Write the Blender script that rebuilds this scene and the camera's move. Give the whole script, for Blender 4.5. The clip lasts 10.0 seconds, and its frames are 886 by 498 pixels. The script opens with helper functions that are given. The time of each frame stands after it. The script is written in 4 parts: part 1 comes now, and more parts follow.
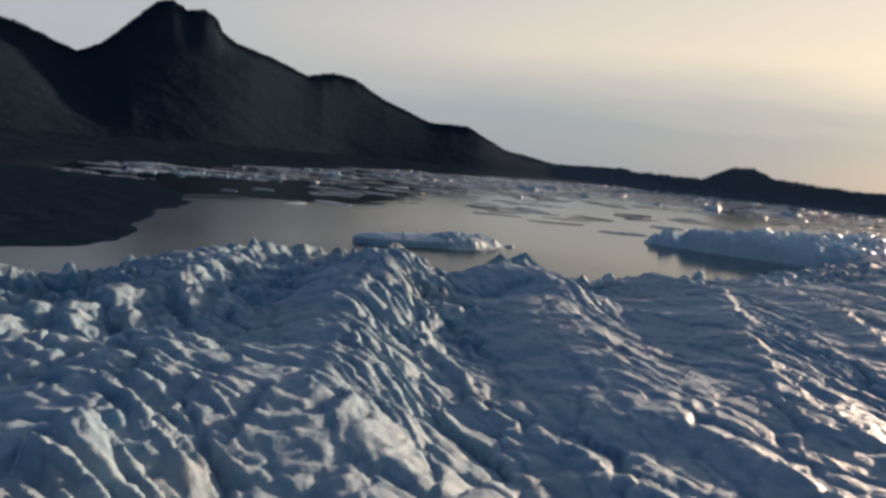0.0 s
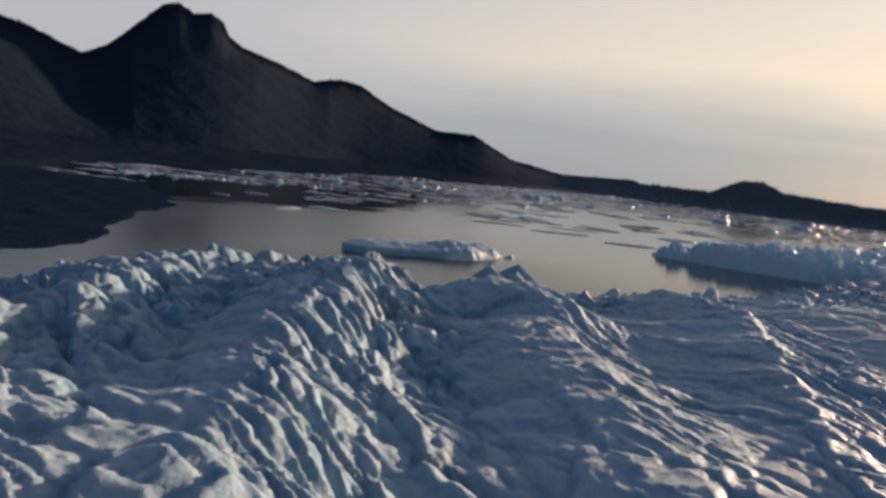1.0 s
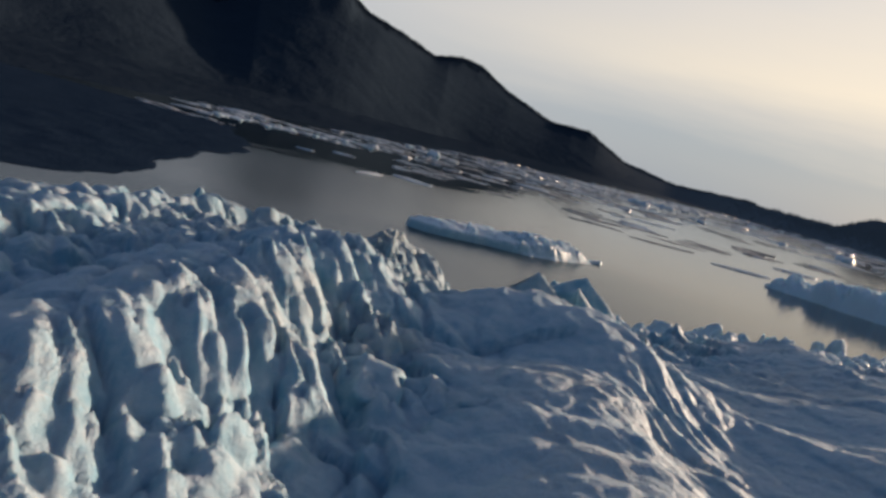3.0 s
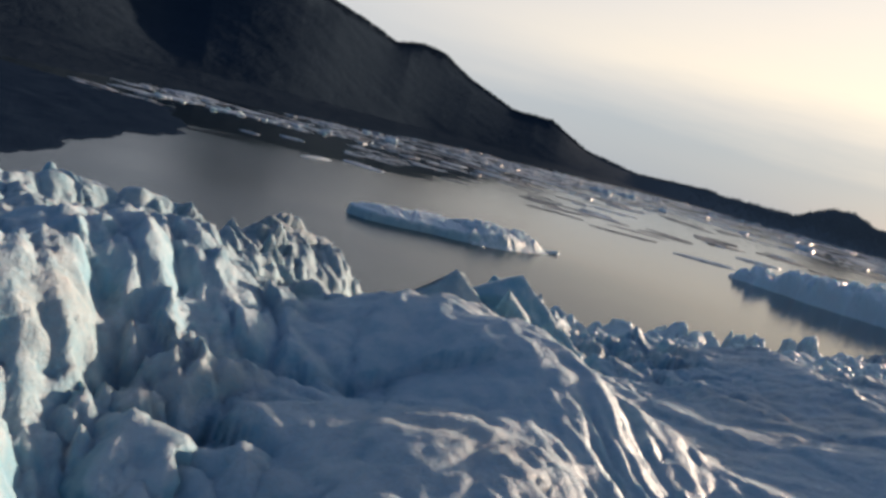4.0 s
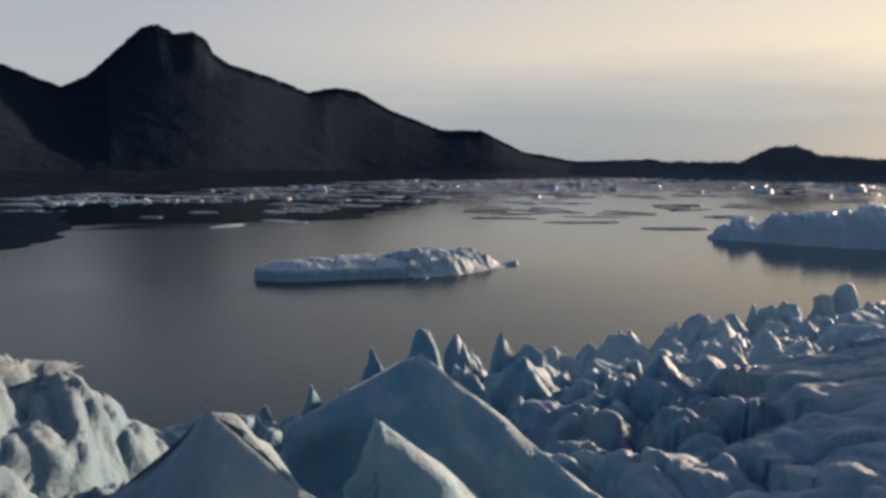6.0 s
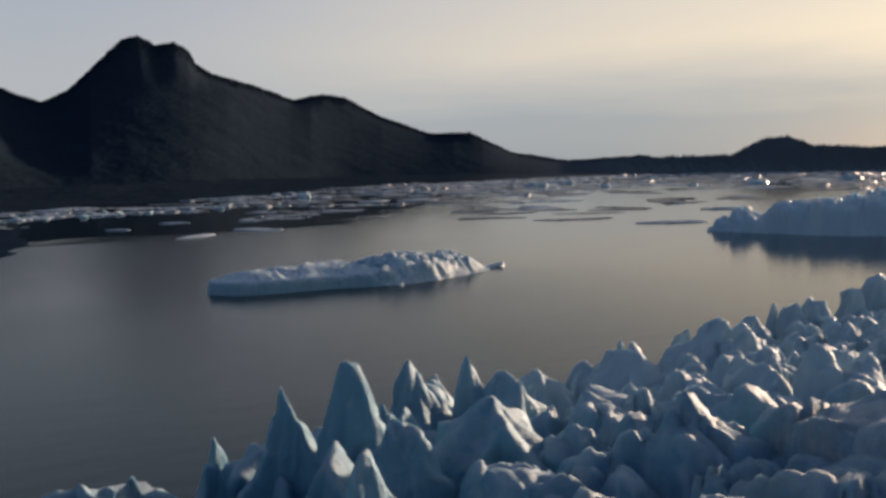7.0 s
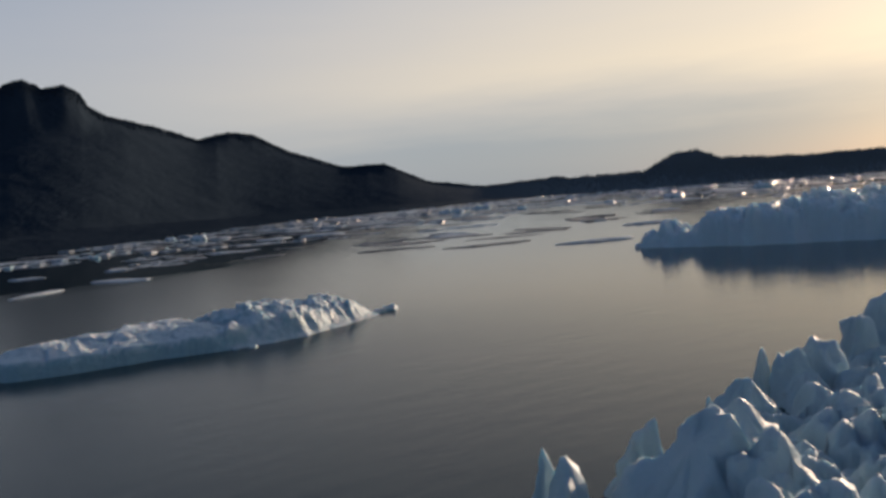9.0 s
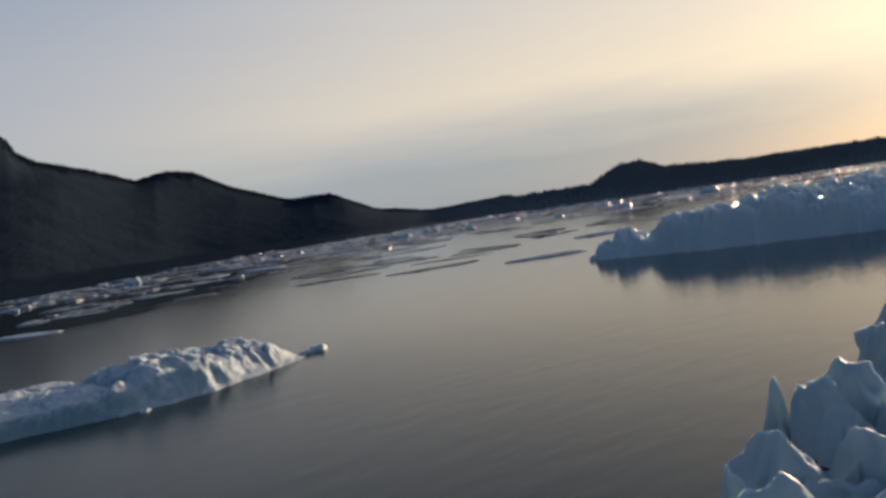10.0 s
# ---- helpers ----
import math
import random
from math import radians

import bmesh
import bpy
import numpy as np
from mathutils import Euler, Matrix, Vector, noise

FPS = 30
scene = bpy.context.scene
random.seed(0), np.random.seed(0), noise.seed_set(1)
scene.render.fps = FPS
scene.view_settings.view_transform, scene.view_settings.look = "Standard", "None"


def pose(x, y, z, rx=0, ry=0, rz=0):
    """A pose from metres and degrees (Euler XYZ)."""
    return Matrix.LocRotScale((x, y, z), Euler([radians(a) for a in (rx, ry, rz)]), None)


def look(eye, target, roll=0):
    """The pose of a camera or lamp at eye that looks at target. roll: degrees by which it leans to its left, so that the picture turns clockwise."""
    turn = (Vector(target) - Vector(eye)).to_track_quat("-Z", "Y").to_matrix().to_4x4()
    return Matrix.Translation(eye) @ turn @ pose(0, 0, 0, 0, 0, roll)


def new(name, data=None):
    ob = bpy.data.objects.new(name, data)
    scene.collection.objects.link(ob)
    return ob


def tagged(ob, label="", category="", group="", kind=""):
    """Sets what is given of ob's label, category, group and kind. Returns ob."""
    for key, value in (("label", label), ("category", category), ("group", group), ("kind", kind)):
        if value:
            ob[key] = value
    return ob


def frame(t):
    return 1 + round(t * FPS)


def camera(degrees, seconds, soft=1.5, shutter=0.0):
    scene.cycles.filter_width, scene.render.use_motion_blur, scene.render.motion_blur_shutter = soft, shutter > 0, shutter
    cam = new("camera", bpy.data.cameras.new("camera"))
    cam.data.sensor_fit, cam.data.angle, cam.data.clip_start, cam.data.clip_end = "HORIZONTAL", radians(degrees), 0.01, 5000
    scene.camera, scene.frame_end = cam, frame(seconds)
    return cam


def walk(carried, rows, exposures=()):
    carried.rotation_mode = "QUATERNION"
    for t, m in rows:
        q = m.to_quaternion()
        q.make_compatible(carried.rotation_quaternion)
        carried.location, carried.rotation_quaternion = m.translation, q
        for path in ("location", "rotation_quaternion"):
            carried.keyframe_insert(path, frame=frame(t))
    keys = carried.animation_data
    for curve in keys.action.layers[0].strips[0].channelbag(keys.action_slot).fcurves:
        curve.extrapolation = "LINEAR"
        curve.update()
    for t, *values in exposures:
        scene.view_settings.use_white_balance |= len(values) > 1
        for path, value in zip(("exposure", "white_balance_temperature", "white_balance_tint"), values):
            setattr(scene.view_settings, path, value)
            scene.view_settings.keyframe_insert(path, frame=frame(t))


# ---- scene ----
cam = camera(60.0, 10.0, soft=3.2)

PATH = [
    (0, (-288.38, -437.37, 63.43), (-240.62, -350.48, 50.4), 5.96),
    (0.5, (-278.96, -425.59, 62.14), (-230.98, -338.77, 49.51), 6.50),
    (1, (-268.5, -414.5, 60.58), (-221.43, -327.09, 48.63), 6.88),
    (1.5, (-258.35, -403.05, 58.92), (-214.61, -313.94, 46.79), 7.60),
    (2, (-249.09, -390.87, 58.15), (-209.27, -300.03, 45.4), 10.38),
    (3.5, (-222, -356.66, 54.86), (-185.49, -265.07, 38.14), 16.02),
    (4, (-211.32, -342.85, 53.61), (-171.11, -252.74, 37.39), 15.15),
    (4.5, (-201.87, -329.46, 52.07), (-158.16, -240.66, 37.76), 11.94),
    (5, (-193.3, -316.73, 50.49), (-148.1, -228.36, 38.35), 7.52),
    (5.5, (-184.19, -302.8, 49.07), (-139.27, -214.21, 37.49), 3.27),
    (7, (-155.35, -265.08, 42.73), (-110.31, -176.49, 31.61), -1.21),
    (7.5, (-144.36, -252.51, 41.91), (-97.37, -164.79, 32.11), -2.34),
    (8, (-134.56, -240.41, 40.39), (-85.12, -153.89, 32.02), -2.74),
    (8.5, (-123.82, -228.27, 38.96), (-72.08, -143.03, 31.35), -3.05),
    (9, (-112.06, -215.85, 37.35), (-58.16, -131.97, 29.82), -4.49),
    (9.5, (-100.81, -203.84, 35.65), (-44.5, -121.47, 29.03), -6.13),
    (10, (-89.69, -192.48, 34.19), (-30.39, -112.11, 29.21), -8.12),
]
walk(cam, [(t, look(eye, target, roll)) for t, eye, target, roll in PATH], [(0, -0.04, 6060, 9), (1.5, 0.02, 6060, 9), (2.5, 0.1, 6060, 9), (3.5, 0.2, 6060, 9), (4, 0.34, 6060, 9), (4.5, 0.2, 6060, 9), (5, 0.0, 6060, 9), (10, -0.08, 6060, 9)])

# ---------------------------------------------------------------- sky and sun
SUN_AZ, SUN_EL, GLOW_AZ = radians(74), radians(7.6), radians(88)
SUN_DIR = Vector((math.sin(SUN_AZ) * math.cos(SUN_EL), math.cos(SUN_AZ) * math.cos(SUN_EL), math.sin(SUN_EL)))


def ramp_node(nt, stops):
    r = nt.nodes.new("ShaderNodeValToRGB")
    r.color_ramp.elements[0].position, r.color_ramp.elements[0].color = stops[0][0], (*stops[0][1], 1)
    r.color_ramp.elements[1].position, r.color_ramp.elements[1].color = stops[-1][0], (*stops[-1][1], 1)
    for p, c in stops[1:-1]:
        r.color_ramp.elements.new(p).color = (*c, 1)
    return r


def noise_node(nt, scale, detail=5, rough=0.55, vec=None):
    n = nt.nodes.new("ShaderNodeTexNoise")
    n.inputs["Scale"].default_value, n.inputs["Detail"].default_value, n.inputs["Roughness"].default_value = scale, detail, rough
    if vec:
        nt.links.new(vec, n.inputs["Vector"])
    return n


def mix_node(nt, fac, a, b):
    m = nt.nodes.new("ShaderNodeMix")
    m.data_type = "RGBA"
    for sock, v in ((m.inputs[0], fac), (m.inputs[6], a), (m.inputs[7], b)):
        if isinstance(v, (int, float)):
            sock.default_value = v
        elif isinstance(v, tuple):
            sock.default_value = (*v, 1)
        else:
            nt.links.new(v, sock)
    return m.outputs[2]


def build_world():
    w = bpy.data.worlds.new("evening_sky")
    w.use_nodes = True
    nt = w.node_tree
    nt.nodes.clear()
    N, L = nt.nodes.new, nt.links.new
    tc = N("ShaderNodeTexCoord")
    sep = N("ShaderNodeSeparateXYZ")
    L(tc.outputs["Generated"], sep.inputs[0])
    # thin high cloud: colour by height above the horizon, away from the sun and toward it
    cold = ramp_node(nt, [(0.0, (0.43, 0.44, 0.47)), (0.10, (0.51, 0.50, 0.50)), (0.20, (0.45, 0.46, 0.50)), (0.36, (0.31, 0.365, 0.46)), (0.55, (0.10, 0.145, 0.23)), (1.0, (0.045, 0.08, 0.155))])
    warm = ramp_node(nt, [(0.0, (0.30, 0.35, 0.38)), (0.045, (0.33, 0.36, 0.39)), (0.09, (0.62, 0.55, 0.48)), (0.145, (0.95, 0.77, 0.56)), (0.28, (0.77, 0.68, 0.59)), (0.46, (0.33, 0.36, 0.42)), (1.0, (0.045, 0.08, 0.155))])
    # streaks of cloud, long and flat
    mp = N("ShaderNodeMapping")
    mp.inputs["Scale"].default_value = (1.2, 1.2, 9.0)
    mp.inputs["Rotation"].default_value = (0.06, -0.04, 0)
    L(tc.outputs["Generated"], mp.inputs[0])
    no = N("ShaderNodeTexNoise")
    no.inputs["Scale"].default_value, no.inputs["Detail"].default_value, no.inputs["Roughness"].default_value = 2.2, 5, 0.55
    L(mp.outputs[0], no.inputs["Vector"])
    wob = N("ShaderNodeMath")
    wob.operation = "MULTIPLY_ADD"
    wob.inputs[1].default_value, wob.inputs[2].default_value = 0.08, -0.04
    L(no.outputs["Fac"], wob.inputs[0])
    add = N("ShaderNodeMath")
    L(sep.outputs["Z"], add.inputs[0])
    L(wob.outputs[0], add.inputs[1])
    L(add.outputs[0], cold.inputs[0])
    L(add.outputs[0], warm.inputs[0])
    # nearness to the sun, in bearing alone for the haze and in full for the glow
    flat = N("ShaderNodeVectorMath")
    flat.operation = "DOT_PRODUCT"
    L(tc.outputs["Generated"], flat.inputs[0])
    flat.inputs[1].default_value = (math.sin(GLOW_AZ), math.cos(GLOW_AZ), 0)
    near = N("ShaderNodeMapRange")
    near.interpolation_type = "SMOOTHSTEP"
    near.inputs["From Min"].default_value, near.inputs["From Max"].default_value = 0.0, 0.92
    L(flat.outputs["Value"], near.inputs["Value"])
    # the sky away from the evening light is dimmer and bluer
    away = N("ShaderNodeVectorMath")
    away.operation = "DOT_PRODUCT"
    L(tc.outputs["Generated"], away.inputs[0])
    away.inputs[1].default_value = (math.sin(GLOW_AZ - 0.6), math.cos(GLOW_AZ - 0.6), 0)
    dusk = N("ShaderNodeMapRange")
    dusk.interpolation_type = "SMOOTHSTEP"
    dusk.inputs["From Min"].default_value, dusk.inputs["From Max"].default_value = -0.85, 0.35
    L(away.outputs["Value"], dusk.inputs["Value"])
    low = N("ShaderNodeMix")
    low.data_type, low.blend_type = "RGBA", "MULTIPLY"
    low.inputs[0].default_value = 1.0
    L(cold.outputs[0], low.inputs[6])
    low.inputs[7].default_value = (0.50, 0.62, 0.82, 1)
    cool = mix_node(nt, dusk.outputs["Result"], low.outputs[2], cold.outputs[0])
    mixed = mix_node(nt, near.outputs["Result"], cool, warm.outputs[0])
    dot = N("ShaderNodeVectorMath")
    dot.operation = "DOT_PRODUCT"
    L(tc.outputs["Generated"], dot.inputs[0])
    dot.inputs[1].default_value = Vector((math.sin(SUN_AZ), math.cos(SUN_AZ), 0.36)).normalized()
    mx = N("ShaderNodeMath")
    mx.operation = "MAXIMUM"
    L(dot.outputs["Value"], mx.inputs[0])
    mx.inputs[1].default_value = 0.0
    pw = N("ShaderNodeMath")
    pw.operation = "POWER"
    L(mx.outputs[0], pw.inputs[0])
    pw.inputs[1].default_value = 42.0
    glow = N("ShaderNodeVectorMath")
    glow.operation = "SCALE"
    glow.inputs[0].default_value = (0.30, 0.21, 0.10)
    L(pw.outputs[0], glow.inputs["Scale"])
    clouds = N("ShaderNodeVectorMath")
    L(mixed, clouds.inputs[0])
    L(glow.outputs[0], clouds.inputs[1])
    sky = N("ShaderNodeTexSky")
    sky.sky_type, sky.sun_disc = "NISHITA", False
    sky.sun_elevation, sky.sun_rotation = SUN_EL, SUN_AZ
    bg1, bg2, both, out = N("ShaderNodeBackground"), N("ShaderNodeBackground"), N("ShaderNodeAddShader"), N("ShaderNodeOutputWorld")
    L(sky.outputs[0], bg1.inputs[0])
    bg1.inputs[1].default_value = 0.012
    L(clouds.outputs[0], bg2.inputs[0])
    bg2.inputs[1].default_value = 0.92
    L(bg1.outputs[0], both.inputs[0])
    L(bg2.outputs[0], both.inputs[1])
    L(both.outputs[0], out.inputs[0])
    scene.world = w


build_world()
sun = new("sun", bpy.data.lights.new("sun", "SUN"))
sun.data.energy, sun.data.angle, sun.data.color = 8.4, radians(1.8), (1.0, 0.70, 0.48)
sun.matrix_world = look(SUN_DIR * 900, (0, 0, 0))


# ---------------------------------------------------------------- materials
def bump_node(nt, height, strength, dist, normal=None):
    b = nt.nodes.new("ShaderNodeBump")
    b.inputs["Strength"].default_value, b.inputs["Distance"].default_value = strength, dist
    nt.links.new(height, b.inputs["Height"])
    if normal:
        nt.links.new(normal, b.inputs["Normal"])
    return b.outputs[0]


def base_mat(name):
    m = bpy.data.materials.new(name)
    m.use_nodes = True
    nt = m.node_tree
    geo = nt.nodes.new("ShaderNodeNewGeometry")
    return m, nt, nt.nodes["Principled BSDF"], geo


def ice_material(name, clean, bleached, dirt, dirt_from=0.62, scale=1.0, rough=(0.22, 0.55), bump=0.5, patches=(), glow=(0.35, 0.8)):
    """Glacier ice: clean blue on steep faces, bleached crust on top, streaks of rock flour."""
    m, nt, bs, geo = base_mat(name)
    L = nt.links.new
    pos = geo.outputs["Position"]
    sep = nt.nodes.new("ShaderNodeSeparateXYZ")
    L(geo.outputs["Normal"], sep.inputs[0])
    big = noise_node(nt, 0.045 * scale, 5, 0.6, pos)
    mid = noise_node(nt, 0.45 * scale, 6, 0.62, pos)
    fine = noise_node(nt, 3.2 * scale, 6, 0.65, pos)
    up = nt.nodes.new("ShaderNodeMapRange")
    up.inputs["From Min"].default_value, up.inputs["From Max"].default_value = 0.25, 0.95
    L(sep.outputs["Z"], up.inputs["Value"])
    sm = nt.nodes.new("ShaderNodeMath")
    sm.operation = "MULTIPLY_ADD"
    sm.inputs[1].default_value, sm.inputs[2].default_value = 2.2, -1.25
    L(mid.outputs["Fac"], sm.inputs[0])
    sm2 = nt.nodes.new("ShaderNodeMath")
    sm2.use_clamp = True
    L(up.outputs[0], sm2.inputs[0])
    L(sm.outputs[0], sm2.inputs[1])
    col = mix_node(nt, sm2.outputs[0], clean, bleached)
    dr = ramp_node(nt, [(0.0, (0, 0, 0)), (dirt_from, (0, 0, 0)), (min(dirt_from + 0.16, 0.99), (1, 1, 1)), (1.0, (1, 1, 1))])
    dm = nt.nodes.new("ShaderNodeMath")
    dm.operation = "MULTIPLY_ADD"
    dm.inputs[1].default_value = 0.45
    L(fine.outputs["Fac"], dm.inputs[0])
    half = nt.nodes.new("ShaderNodeMath")
    half.operation = "MULTIPLY"
    half.inputs[1].default_value = 0.75
    L(big.outputs["Fac"], half.inputs[0])
    L(half.outputs[0], dm.inputs[2])
    L(dm.outputs[0], dr.inputs[0])
    df = nt.nodes.new("ShaderNodeMath")
    df.operation = "MULTIPLY"
    df.inputs[1].default_value = 0.4
    L(dr.outputs[0], df.inputs[0])
    col = mix_node(nt, df.outputs[0], col, dirt)
    # ragged-edged patches: rock flour with painted shade, and a pale tone painting in brightness
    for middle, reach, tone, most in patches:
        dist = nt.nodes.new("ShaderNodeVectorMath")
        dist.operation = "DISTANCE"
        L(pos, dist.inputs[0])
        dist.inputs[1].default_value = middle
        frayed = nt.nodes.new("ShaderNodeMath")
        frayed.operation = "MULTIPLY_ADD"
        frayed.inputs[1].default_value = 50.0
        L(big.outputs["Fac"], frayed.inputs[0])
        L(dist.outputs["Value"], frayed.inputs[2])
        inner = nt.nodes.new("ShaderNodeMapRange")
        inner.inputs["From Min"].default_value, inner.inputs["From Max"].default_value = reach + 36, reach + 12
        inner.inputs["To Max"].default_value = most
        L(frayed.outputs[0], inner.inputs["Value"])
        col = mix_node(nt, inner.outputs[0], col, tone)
    L(col, bs.inputs["Base Color"])
    rr = nt.nodes.new("ShaderNodeMapRange")
    rr.inputs["From Min"].default_value, rr.inputs["From Max"].default_value = 0.3, 0.7
    rr.inputs["To Min"].default_value, rr.inputs["To Max"].default_value = rough
    L(mid.outputs["Fac"], rr.inputs["Value"])
    L(rr.outputs[0], bs.inputs["Roughness"])
    bs.inputs["IOR"].default_value = 1.31
    bs.inputs["Subsurface Weight"].default_value = glow[0]
    bs.inputs["Subsurface Scale"].default_value = glow[1]
    bs.inputs["Subsurface Radius"].default_value = (0.55, 0.85, 1.0)
    n1 = bump_node(nt, mid.outputs["Fac"], bump, 0.9 / scale)
    L(bump_node(nt, fine.outputs["Fac"], bump, 0.16 / scale, n1), bs.inputs["Normal"])
    return m


# left seracs: dirt plus painted shade; front: cleaner ice with translucent brightness painted in
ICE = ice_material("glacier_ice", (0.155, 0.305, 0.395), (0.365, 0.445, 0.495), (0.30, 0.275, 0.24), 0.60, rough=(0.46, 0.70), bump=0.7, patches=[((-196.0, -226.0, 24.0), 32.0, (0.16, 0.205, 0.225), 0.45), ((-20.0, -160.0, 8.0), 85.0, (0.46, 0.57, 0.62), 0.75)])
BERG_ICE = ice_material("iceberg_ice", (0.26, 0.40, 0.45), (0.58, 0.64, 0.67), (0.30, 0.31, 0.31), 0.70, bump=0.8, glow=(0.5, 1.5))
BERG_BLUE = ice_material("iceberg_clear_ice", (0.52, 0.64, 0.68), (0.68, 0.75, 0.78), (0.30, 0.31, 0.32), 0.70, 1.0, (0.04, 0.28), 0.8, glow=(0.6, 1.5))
FLOE_ICE = ice_material("floe_ice", (0.25, 0.32, 0.38), (0.40, 0.47, 0.52), (0.24, 0.23, 0.22), 0.60)
BRASH_ICE = ice_material("brash_ice", (0.20, 0.25, 0.29), (0.36, 0.41, 0.45), (0.14, 0.14, 0.14), 0.55)
FLOE_DIRTY = ice_material("dirty_floe_ice", (0.10, 0.11, 0.12), (0.18, 0.18, 0.18), (0.07, 0.065, 0.06), 0.5)


def water_material():
    m, nt, bs, geo = base_mat("silty_lake_water")
    L = nt.links.new
    pos = geo.outputs["Position"]
    mp = nt.nodes.new("ShaderNodeMapping")
    mp.inputs["Rotation"].default_value = (0, 0, radians(35))
    mp.inputs["Scale"].default_value = (0.35, 1.0, 1.0)
    L(pos, mp.inputs[0])
    patches = noise_node(nt, 0.006, 4, 0.5, mp.outputs[0])
    small = noise_node(nt, 1.6, 4, 0.6, mp.outputs[0])
    swell = noise_node(nt, 0.22, 3, 0.5, mp.outputs[0])
    sep = nt.nodes.new("ShaderNodeSeparateXYZ")
    L(pos, sep.inputs[0])

    def calc(op, p, q, r=0.0):
        n = nt.nodes.new("ShaderNodeMath")
        n.operation = op
        for sock, val in zip(n.inputs, (p, q, r)):
            if isinstance(val, (int, float)):
                sock.default_value = val
            else:
                L(val, sock)
        return n.outputs[0]

    # distance past the edge of the ruffled water, frayed by long tongues
    mp2 = nt.nodes.new("ShaderNodeMapping")
    mp2.inputs["Scale"].default_value = (0.3, 1.0, 1.0)
    mp2.inputs["Rotation"].default_value = (0, 0, radians(-12))
    L(pos, mp2.inputs[0])
    fray = noise_node(nt, 0.016, 4, 0.55, mp2.outputs[0])
    past = calc("SUBTRACT", sep.outputs["Y"], calc("MULTIPLY_ADD", calc("MAXIMUM", sep.outputs["X"], 0.0), 1.05, 250.0))
    past = calc("ADD", past, calc("MULTIPLY_ADD", fray.outputs["Fac"], 260.0, -130.0))
    calm = nt.nodes.new("ShaderNodeMapRange")
    calm.inputs["From Min"].default_value, calm.inputs["From Max"].default_value = -8.0, 14.0
    L(past, calm.inputs["Value"])
    # the open water toward the east stays ruffled
    lee = nt.nodes.new("ShaderNodeMapRange")
    lee.inputs["From Min"].default_value, lee.inputs["From Max"].default_value = 420.0, 60.0
    L(sep.outputs["X"], lee.inputs["Value"])
    stillness = calc("MULTIPLY", calm.outputs[0], lee.outputs[0])
    L(mix_node(nt, patches.outputs["Fac"], (0.016, 0.025, 0.026), (0.023, 0.033, 0.034)), bs.inputs["Base Color"])
    rr = nt.nodes.new("ShaderNodeMapRange")
    rr.inputs["From Min"].default_value, rr.inputs["From Max"].default_value = 0.35, 0.65
    rr.inputs["To Min"].default_value, rr.inputs["To Max"].default_value = 0.16, 0.24
    L(patches.outputs["Fac"], rr.inputs["Value"])
    # smoother toward the east, where the breeze drops
    gust = nt.nodes.new("ShaderNodeMapRange")
    gust.inputs["From Min"].default_value, gust.inputs["From Max"].default_value = -60.0, 130.0
    gust.inputs["To Min"].default_value, gust.inputs["To Max"].default_value = 1.0, 0.42
    L(sep.outputs["X"], gust.inputs["Value"])
    breeze = calc("MULTIPLY", rr.outputs[0], gust.outputs[0])
    L(calc("MULTIPLY", breeze, calc("MULTIPLY_ADD", stillness, -0.78, 1.0)), bs.inputs["Roughness"])
    bs.inputs["IOR"].default_value = 1.33
    bs.inputs["Specular IOR Level"].default_value = 0.5
    n1 = bump_node(nt, swell.outputs["Fac"], 0.25, 0.35)
    n2 = bump_node(nt, small.outputs["Fac"], 0.3, 0.07, n1)
    still = nt.nodes.new("ShaderNodeMix")
    still.data_type = "VECTOR"
    L(calc("MULTIPLY", stillness, 0.85), still.inputs[0])
    L(n2, still.inputs[4])
    still.inputs[5].default_value = (0, 0, 1)
    L(still.outputs[1], bs.inputs["Normal"])
    return m


def land_material(name, stops, scale, bump, dist, rough=0.9, east=None):
    m, nt, bs, geo = base_mat(name)
    L = nt.links.new
    pos = geo.outputs["Position"]
    a = noise_node(nt, scale, 6, 0.65, pos)
    b = noise_node(nt, scale * 9, 5, 0.6, pos)
    md = nt.nodes.new("ShaderNodeMath")
    md.operation = "MULTIPLY_ADD"
    md.inputs[1].default_value = 0.4
    half = nt.nodes.new("ShaderNodeMath")
    half.operation = "MULTIPLY"
    half.inputs[1].default_value = 0.6
    L(a.outputs["Fac"], half.inputs[0])
    L(b.outputs["Fac"], md.inputs[0])
    L(half.outputs[0], md.inputs[2])
    r = ramp_node(nt, stops)
    L(md.outputs[0], r.inputs[0])
    col = r.outputs[0]
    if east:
        # distance haze painted into the colour, growing along the shore toward the east
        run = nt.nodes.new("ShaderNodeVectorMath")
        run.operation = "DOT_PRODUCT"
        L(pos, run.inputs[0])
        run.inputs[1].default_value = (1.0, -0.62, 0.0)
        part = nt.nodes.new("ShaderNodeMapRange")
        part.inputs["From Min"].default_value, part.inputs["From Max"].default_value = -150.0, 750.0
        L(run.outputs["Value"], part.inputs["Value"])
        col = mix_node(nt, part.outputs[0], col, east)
    L(col, bs.inputs["Base Color"])
    bs.inputs["Roughness"].default_value = rough
    bs.inputs["Specular IOR Level"].default_value = 0.0
    L(bump_node(nt, b.outputs["Fac"], bump, dist), bs.inputs["Normal"])
    return m


